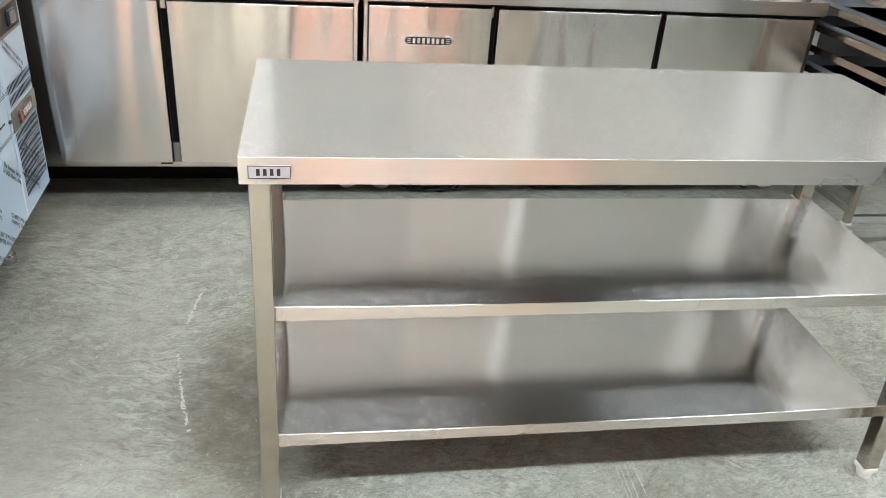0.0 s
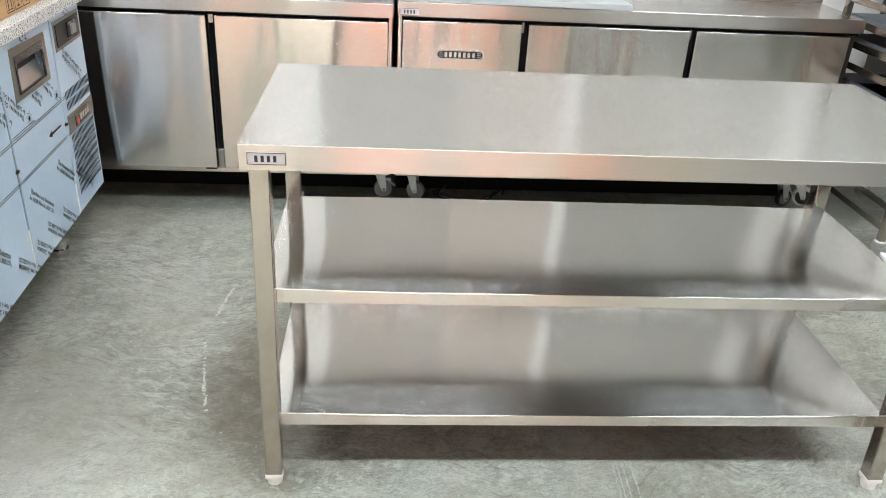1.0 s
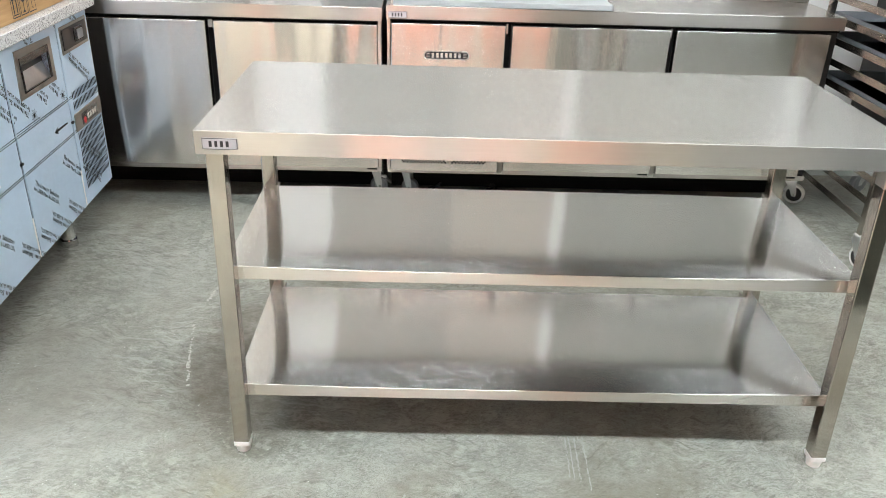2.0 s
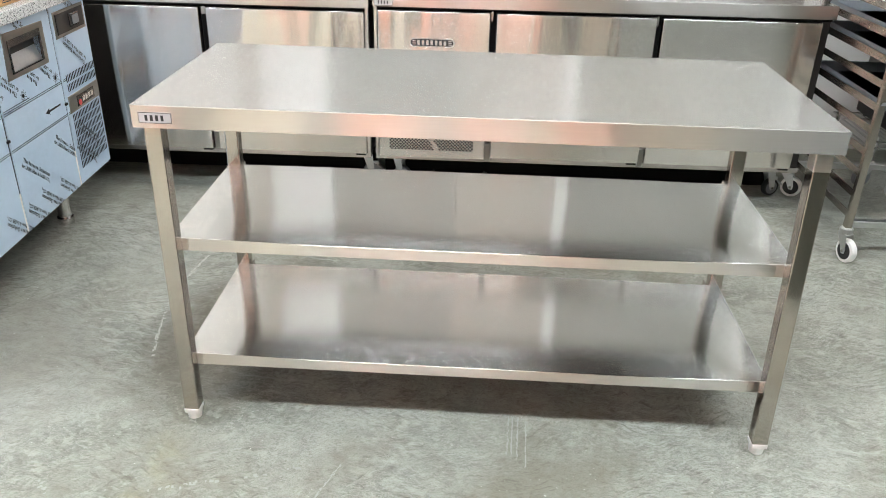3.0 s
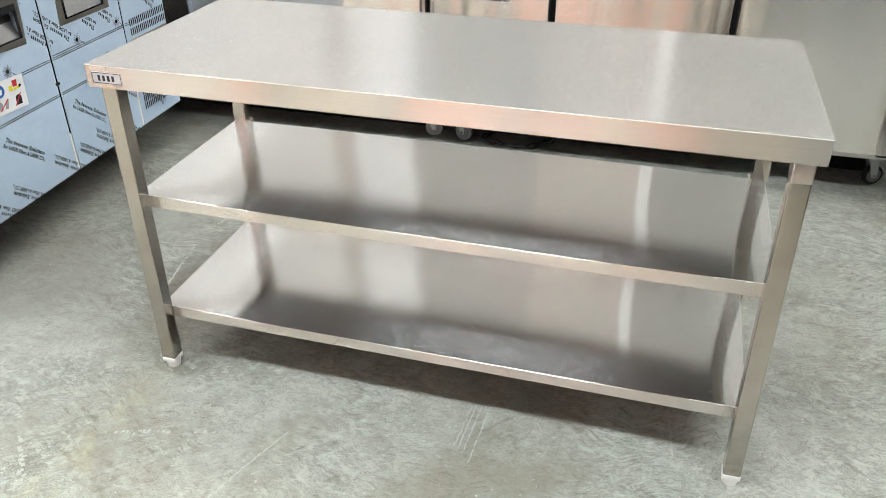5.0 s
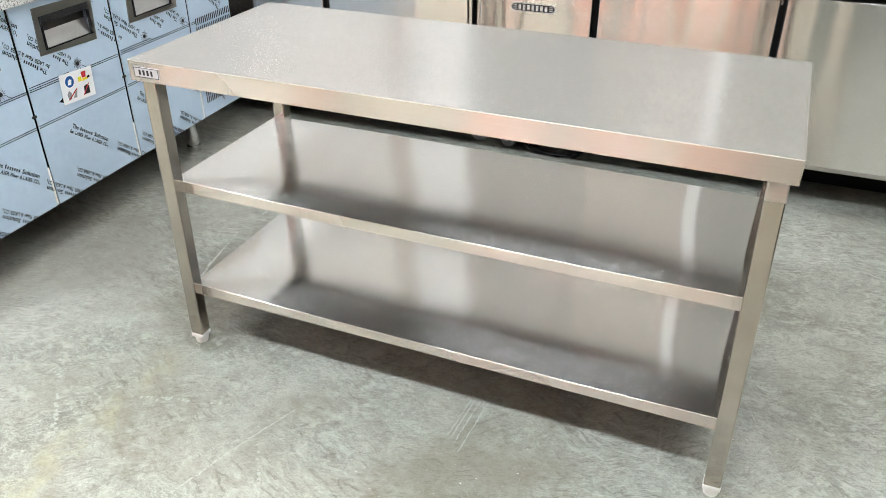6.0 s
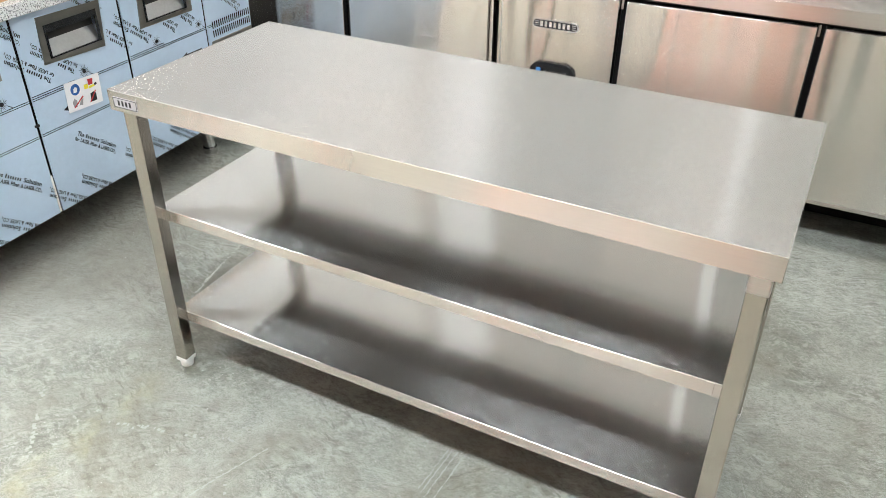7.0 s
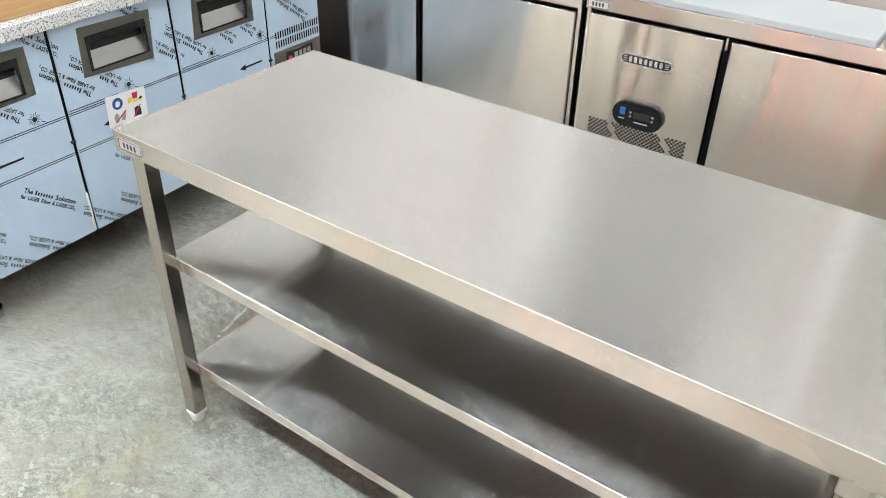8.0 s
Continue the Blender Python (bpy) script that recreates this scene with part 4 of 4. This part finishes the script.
def film_counter():
    e = empty("film_wrapped_counter", GEM)
    z0, z1 = 0.172, 0.832
    seams = [-0.132, 0.295, 0.722, 1.140, 1.420]
    # dark colour stands in for the counter's shaded side
    part("body", box(-0.137, 1.420, 0.022, 0.70, 0.176, 0.834), dark_paint, e, "carcass coloured dark to deepen the shade")
    # board put in black for the shade below the counter
    part("shade_board", box(-0.13, 1.41, 0.36, 0.38, 0.004, 0.177), black_void, e, "black board standing in for the shade underneath")
    part("worktop", box(-0.165, 1.448, -0.028, 0.72, 0.834, 0.874, 0.003, 2), granite_mat, e, "speckled white and grey granite worktop")
    suns = [0.195, 0.519, 0.864, 1.097]
    columns = (-0.231, 0.0, 0.327, 0.673, 0.909, 1.25)
    prints = [(s + k, z, ang) for s, z, ang in ((0.102, 0.401, -37), (0.158, 0.612, 143), (0.062, 0.612, 143), (0.218, 0.135, 143), (0.082, 0.148, 143), (0.174, 0.872, -37)) for k in columns]
    for i in range(3):
        a, c = seams[i] + 0.0057, seams[i + 1] - 0.0057
        ha, hc, hz0, hz1 = seams[i] + 0.112, seams[i] + 0.321, 0.675, 0.777
        d = part("drawer_door", slab_with_hole(a, c, z0, z1, ha, hc, hz0, hz1, 0.02), film_blue, e, "door in pale blue protective film")
        # steel pull: plate where the film is cut away by hand, a dark bezel and a pocket behind it
        rough_cut = (((0.090, 0.655), (0.352, 0.664), (0.352, 0.803), (0.094, 0.808)), ((0.083, 0.661), (0.334, 0.650), (0.346, 0.802), (0.092, 0.808)), ((0.078, 0.659), (0.352, 0.656), (0.354, 0.797), (0.090, 0.804)))[i]
        pl = slab_with_hole(0, 1, 0, 1, ha + 0.003, hc - 0.003, hz0 + 0.003, hz1 - 0.003, 0.0035, [(seams[i] + u, w) for u, w in rough_cut])
        bmesh.ops.translate(pl, vec=(0, -0.003, 0), verts=pl.verts)
        pull = part("pull", pl, steel_dark, d, "bare steel recessed pull")
        # the bezel's deep top band stands in for the pocket's dark upper inside
        bz = slab_with_hole(ha - 0.002, hc + 0.002, hz0 - 0.001, hz1 + 0.002, ha + 0.006, hc - 0.006, hz0 + 0.003, hz1 - 0.020, 0.005)
        bmesh.ops.translate(bz, vec=(0, -0.0055, 0), verts=bz.verts)
        part("bezel", bz, black_plastic, pull, "black plastic bezel")
        bm, (f0, f1, f2, f3, k0, k1) = wedge_recess(ha, hc, hz0, hz1, 0.045)
        bm.faces.new((f0, f1, k1, k0))
        part("pocket_floor", bm, zinc, pull)
        bm, (f0, f1, f2, f3, k0, k1) = wedge_recess(ha, hc, hz0, hz1, 0.045)
        for v in ((f3, f2, k1, k0), (f1, f2, k1), (f0, k0, f3)):
            bm.faces.new(v)
        part("pocket_side", bm, dark_paint, pull)

        def printed(name, bm):
            """One printed mark, cut off at the door's edges and where the film is cut away."""
            clip(bm, a, c, z0, z1)
            lo, hi = seams[i] + 0.082, seams[i] + 0.350
            gone = [f for f in bm.faces if lo < f.calc_center_median().x < hi and 0.652 < f.calc_center_median().z < 0.802]
            bmesh.ops.delete(bm, geom=gone, context="FACES")
            if bm.faces:
                part(name, bm, print_ink, d)
            else:
                bm.free()

        for s, z, ang in prints:
            if a - 0.2 < s < c + 0.2:
                for name, word in film_text(s, z, ang):
                    printed(name, word)
        for s in suns:
            if a + 0.02 < s < c - 0.02:
                bm = sunburst(None, s, 0.596)
                printed("printed_sun", flat(bm, [(s + 0.018, 0.5836), (s + 0.020, 0.5850), (s + 0.036, 0.5742), (s + 0.036, 0.5726)]))
        for zz, w0, w1 in ((0.572, 0, 1), (0.5655, 0, 1), (0.452, 0, 1), (0.4455, 0, 1), (0.579, 0.0, 0.42)):
            printed("printed_line", flat(None, [(a + (c - a) * w0, zz), (a + (c - a) * w1, zz), (a + (c - a) * w1, zz + 0.0023), (a + (c - a) * w0, zz + 0.0023)]))
        t = (0.02, 0.402, 0.981)[i]
        printed("printed_arrow", flat(None, [(t, 0.500), (t + 0.030, 0.4875), (t + 0.027, 0.496), (t + 0.113, 0.497), (t + 0.113, 0.503), (t + 0.027, 0.504), (t + 0.030, 0.5125)]))
        part("black_clip", box(c - 0.006, c + 0.010, -0.006, 0.004, 0.484, 0.492, 0.001, 1), rubber_black, d)
        part("edge_strip", box(c - 0.003, c + 0.0052, -0.0015, 0.006, z0 + 0.002, 0.31, 0.001, 1), white_plastic, d)
    for q in seams[1:4]:
        part("seam_gasket", box(q - 0.0055, q + 0.0055, 0.004, 0.0215, z0 + 0.002, z1 - 0.002), black_void, e, "black gap between doors")
    # machine panel with louvres
    a, c = seams[3] + 0.0045, seams[4]
    mp = part("machine_panel", box(a, c, 0.0, 0.02, z0, z1, 0.001, 1), film_blue, e, "vented panel in pale blue protective film")
    slots = None
    for za, zb in ((0.556, 0.583), (0.521, 0.548)):
        for k in range(19):
            s = 1.174 + k * 0.0128
            slots = flat(slots, [(s, za), (s + 0.0066, za), (s + 0.0066, zb), (s, zb)], -0.0012)
    for r in range(7):
        zb = 0.437 - r * 0.0307
        for k in range(19):
            s = 1.170 + k * 0.0126
            slots = flat(slots, [(s, zb - 0.026), (s + 0.0066, zb - 0.026), (s + 0.0066, zb), (s, zb)], -0.0012)
    part("louvre_grille", slots, black_void, mp, "rows of black ventilation slots")["kind"] = "stuff"
    sw = part("switch_plate", box(1.160, 1.402, -0.003, 0.001, 0.714, 0.806, 0.001, 1), steel_dark, mp, "bare steel plate with a switch")
    part("switch_field", box(1.171, 1.388, -0.006, -0.0025, 0.726, 0.796, 0.001, 1), dark_paint, sw, "black switch panel")
    part("rocker_housing", box(1.264, 1.336, -0.014, -0.0055, 0.738, 0.787, 0.004, 2), black_plastic, sw)
    part("rocker", box(1.278, 1.322, -0.020, -0.012, 0.746, 0.779, 0.004, 2), wheel_grey, sw, "clear switch cover")
    tg = part("tag_plate", box(1.160, 1.416, -0.004, 0.001, 0.444, 0.507, 0.001, 1), steel_dark, mp, "bare steel plate with a black and red badge")
    part("badge", box(1.220, 1.368, -0.006, -0.003, 0.453, 0.494, 0.001, 1), black_plastic, tg)
    for k in range(4):
        part("badge_bar", box(1.262 + k * 0.0245, 1.280 + k * 0.0245, -0.0072, -0.0055, 0.464, 0.484), badge_silver, tg)
    part("badge_drop", rod((1.240, -0.0072, 0.466), (1.240, -0.0055, 0.466), 0.0115, 20), red_ink, tg)
    for s, z, ang in ((1.345, 0.595, 143), (1.30, 0.215, 143), (1.24, 0.86, -37), (1.20, 0.395, -37)):
        for name, word in film_text(s, z, ang):
            if clip(word, a, c, z0, z1).faces:
                part(name, word, print_ink, mp)
            else:
                word.free()
    for zz in (0.572, 0.5655, 0.452, 0.4455):
        part("printed_line", flat(None, [(a, zz), (a + 0.03, zz), (a + 0.03, zz + 0.0023), (a, zz + 0.0023)]), print_ink, mp)
    # steel feet
    for s, y in ((1.16, 0.10), (-0.05, 0.10), (1.16, 0.6), (-0.05, 0.6)):
        f = rod((s, y, 0.0), (s, y, 0.03), 0.031, 24, bevel=0.003)
        part("foot", rod((s, y, 0.03), (s, y, 0.178), 0.025, 24, f), chrome, e, "bright adjustable steel foot")
    # paper label
    lab = part("paper_label", box(0, 0.146, -0.0006, 0.0004, 0, 0.100), paper_white, e, "white safety label with small pictograms")
    lab.matrix_basis = pose(0.419, -0.0045, 0.483, 0, 3.2, 0)
    part("blue_disc", flat(None, [(0.040 + 0.019 * math.cos(k * math.pi / 12), 0.070 + 0.019 * math.sin(k * math.pi / 12)) for k in range(24)], -0.001), blue_ink, lab)
    part("pale_mark", flat(None, [(0.031, 0.060), (0.045, 0.060), (0.049, 0.074), (0.040, 0.079), (0.033, 0.074)], -0.0014), paper_white, lab)
    part("yellow_mark", flat(flat(None, [(0.078, 0.060), (0.094, 0.060), (0.094, 0.076), (0.078, 0.076)], -0.001), [(0.096, 0.058), (0.124, 0.061), (0.118, 0.068), (0.098, 0.067)], -0.001), yellow_ink, lab)
    for outline in ([(0.097, 0.070), (0.114, 0.070), (0.117, 0.090), (0.095, 0.090)], [(0.022, 0.012), (0.026, 0.010), (0.068, 0.040), (0.064, 0.043)], [(0.090, 0.012), (0.094, 0.010), (0.124, 0.046), (0.120, 0.048)]):
        part("red_mark", flat(None, outline, -0.0014), red_ink, lab)
    part("grey_mark", flat(flat(None, [(0.024, 0.012), (0.036, 0.012), (0.040, 0.032), (0.030, 0.042), (0.020, 0.030)], -0.001), [(0.045, 0.014), (0.060, 0.012), (0.066, 0.036), (0.054, 0.030)], -0.001), grey_ink, lab)
    part("dark_mark", flat(flat(None, [(0.096, 0.012), (0.122, 0.012), (0.122, 0.036), (0.112, 0.044), (0.098, 0.040)], -0.001), [(0.122, 0.062), (0.134, 0.066), (0.128, 0.073), (0.120, 0.069)], -0.001), print_ink, lab)
    return tagged(e, "kitchen counter with granite top wrapped in pale blue film", "counter")


film_counter()


# ---- cardboard box on the granite top ----
def carton():
    e = empty("cardboard_box", GEM @ pose(0, 0, 0.8742))
    part("carton", box(0.0, 1.41, 0.012, 0.60, 0.0, 0.098, 0.004, 2), card_mat, e)
    bm = None
    s0, zz = 0.885, 0.010
    for k in range(3):
        s = s0 + k * 0.058
        for q in ((s, s + 0.052, zz, zz + 0.003), (s, s + 0.052, zz + 0.077, zz + 0.08), (s, s + 0.003, zz, zz + 0.08), (s + 0.049, s + 0.052, zz, zz + 0.08)):
            bm = flat(bm, [(q[0], q[2]), (q[1], q[2]), (q[1], q[3]), (q[0], q[3])], 0.0108)
        m = s + 0.026
        if k == 0:
            for dx in (-0.011, 0.011):
                bm = flat(bm, [(m + dx - 0.003, zz + 0.012), (m + dx + 0.003, zz + 0.012), (m + dx + 0.003, zz + 0.05), (m + dx + 0.008, zz + 0.05), (m + dx, zz + 0.068), (m + dx - 0.008, zz + 0.05), (m + dx - 0.003, zz + 0.05)], 0.0108)
            bm = flat(bm, [(m - 0.02, zz + 0.007), (m + 0.02, zz + 0.007), (m + 0.02, zz + 0.010), (m - 0.02, zz + 0.010)], 0.0108)
        elif k == 1:
            bm = flat(bm, [(m - 0.012, zz + 0.007), (m + 0.012, zz + 0.007), (m + 0.002, zz + 0.014), (m + 0.002, zz + 0.034), (m + 0.014, zz + 0.046), (m + 0.015, zz + 0.070), (m - 0.015, zz + 0.070), (m - 0.014, zz + 0.046), (m - 0.002, zz + 0.034), (m - 0.002, zz + 0.014)], 0.0108)
        else:
            bm = flat(bm, [(m - 0.002, zz + 0.012), (m + 0.006, zz + 0.008), (m + 0.007, zz + 0.012), (m + 0.001, zz + 0.014), (m + 0.001, zz + 0.045), (m + 0.02, zz + 0.045), (m + 0.012, zz + 0.060), (m, zz + 0.067), (m - 0.012, zz + 0.060), (m - 0.02, zz + 0.045), (m - 0.002, zz + 0.045)], 0.0108)
    for k in range(9):
        a = k * math.pi / 8
        r0, r1, cx, cz = 0.016, 0.021, 1.155, 0.052
        b2 = a + math.pi / 9
        bm = flat(bm, [(cx - r0 * math.sin(a), cz + r0 * math.cos(a)), (cx - r0 * math.sin(b2), cz + r0 * math.cos(b2)), (cx - r1 * math.sin(b2), cz + r1 * math.cos(b2)), (cx - r1 * math.sin(a), cz + r1 * math.cos(a))], 0.0108)
        bm = flat(bm, [(cx + 0.04 - r0 * math.sin(a), cz + r0 * math.cos(a)), (cx + 0.04 - r0 * math.sin(b2), cz + r0 * math.cos(b2)), (cx + 0.04 - r1 * math.sin(b2), cz + r1 * math.cos(b2)), (cx + 0.04 - r1 * math.sin(a), cz + r1 * math.cos(a))], 0.0108)
    part("pictograms", bm, print_ink, e, "black handling pictograms")
    return tagged(e, "large brown cardboard box with handling pictograms", "cardboard box")


carton()


# ---- tray trolley ----
def trolley():
    e = empty("tray_trolley", pose(2.103, 1.135, 0, 0, 0, 1.0))
    W, D, Ht, t = 0.46, 0.62, 1.62, 0.025
    post = None
    for x in (0, W):
        for y in (0, D):
            if post is None:
                post = part("post", box(0, t, 0, t, 0.128, Ht, 0.002, 1), steel_rack, e)
            else:
                twin(post, e, pose(x, y, 0))
    runner = None
    for k in range(18):
        z = 0.192 + k * 0.0802
        for x in (0.004, W):
            if runner is None:
                bm = box(0, 0.0025, t, D, -0.026, 0.0, 0.0005, 1)
                runner = part("runner", box(0.0025, 0.026, t, D, -0.026, -0.0235, bm=bm), steel_rack, e)
                runner.matrix_basis = pose(x, 0, z)
            else:
                twin(runner, e, pose(x, 0, z) @ (pose(0, 0, 0) if x < 0.1 else pose(t - 0.004, D + t, 0, 0, 0, 180)))
    for y in (0, D):
        part("base_bar", box(t, W, y, y + t, 0.132, 0.157, 0.002, 1), zinc, e)
        part("top_bar", box(t, W, y, y + t, Ht - 0.025, Ht, 0.002, 1), steel_rack, e)
    return tagged(e, "stainless steel tray trolley with angle runners on casters", "trolley")


trolley()


def sheet_pan(x0, x1, y0, y1, z, h):
    bm = bmesh.new()
    out = [(x0, y0), (x1, y0), (x1, y1), (x0, y1)]
    ins = [(x0 + 0.022, y0 + 0.022), (x1 - 0.022, y0 + 0.022), (x1 - 0.022, y1 - 0.022), (x0 + 0.022, y1 - 0.022)]
    lip = [bm.verts.new((x, y, z + h - 0.012)) for x, y in out]
    top = [bm.verts.new((x, y, z + h)) for x, y in [(a + (0.006 if a < (x0 + x1) / 2 else -0.006), b_ + (0.006 if b_ < (y0 + y1) / 2 else -0.006)) for a, b_ in out]]
    bot = [bm.verts.new((x, y, z)) for x, y in ins]
    for i in range(4):
        j = (i + 1) % 4
        bm.faces.new((lip[i], lip[j], top[j], top[i]))
        bm.faces.new((top[i], top[j], bot[j], bot[i]))
    bm.faces.new(bot)
    bmesh.ops.solidify(bm, geom=bm.faces[:], thickness=0.0015)
    return bm


for z in (0.810, 0.731, 0.570):
    pan = part("sheet_pan", sheet_pan(2.108, 2.558, 1.13, 1.75, z, 0.036), pan_grey)
    tagged(pan, "dark grey metal sheet pan on the trolley", "sheet pan", "pans in the trolley")

for x, y in ((2.1155, 1.148), (2.5755, 1.156), (2.1045, 1.768), (2.5645, 1.776)):
    caster("caster", 0.045, 0.128, white_plastic, rubber_black, False, pose(x, y, 0, 0, 0, -75 if y < 1.5 else -30), "white-tyred swivel caster under the trolley", True)

# wire rack on casters beyond the trolley, and the dark machine on it
def wire_rack(x0, x1, y0, y1, z):
    e = empty("wire_rack")
    for a, c in (((x0, y0), (x1, y0)), ((x0, y1), (x1, y1)), ((x0, y0), (x0, y1)), ((x1, y0), (x1, y1))):
        part("edge_rail", rod((*a, z), (*c, z), 0.004, 8, rod((*a, z - 0.03), (*c, z - 0.03), 0.0035, 8)), chrome, e)
    wire = None
    for k in range(1, 28):
        x = x0 + (x1 - x0) * k / 28
        if wire is None:
            wire = part("wire", rod((0, y0, 0), (0, y1, 0), 0.0022, 6), chrome, e)
            wire.matrix_basis = pose(x, 0, z)
        else:
            twin(wire, e, pose(x, 0, z))
    zig = [(x0 + (x1 - x0) * k / 14, y0, z - 0.03 * (k % 2)) for k in range(15)]
    part("zigzag_brace", sweep(zig, 0.0025, 6), chrome, e)
    for x in (x0 + 0.02, x1 - 0.02):
        for y in (y0 + 0.02, y1 - 0.02):
            part("post", rod((x, y, 0.115), (x, y, z + 0.02), 0.0125, 14), chrome, e)
    return tagged(e, "low chromed wire rack on casters by the wall", "wire rack")


wire_rack(2.50, 3.20, 1.90, 2.36, 0.215)
for x in (2.52, 3.18):
    for y in (1.92, 2.34):
        caster("caster", 0.045, 0.118, rubber_grey, wheel_grey, False, pose(x, y, 0, 0, 0, 200), "grey swivel caster under the wire rack", True)
dm = empty("dark_appliance")
part("body", box(2.60, 3.15, 1.98, 2.35, 0.235, 1.15, 0.006, 2), dark_paint, dm)
for x in (2.64, 3.11):
    for y in (2.02, 2.31):
        part("foot", rod((x, y, 0.2172), (x, y, 0.236), 0.016, 14), rubber_black, dm)
tagged(dm, "tall black-sided appliance standing on the wire rack", "appliance")
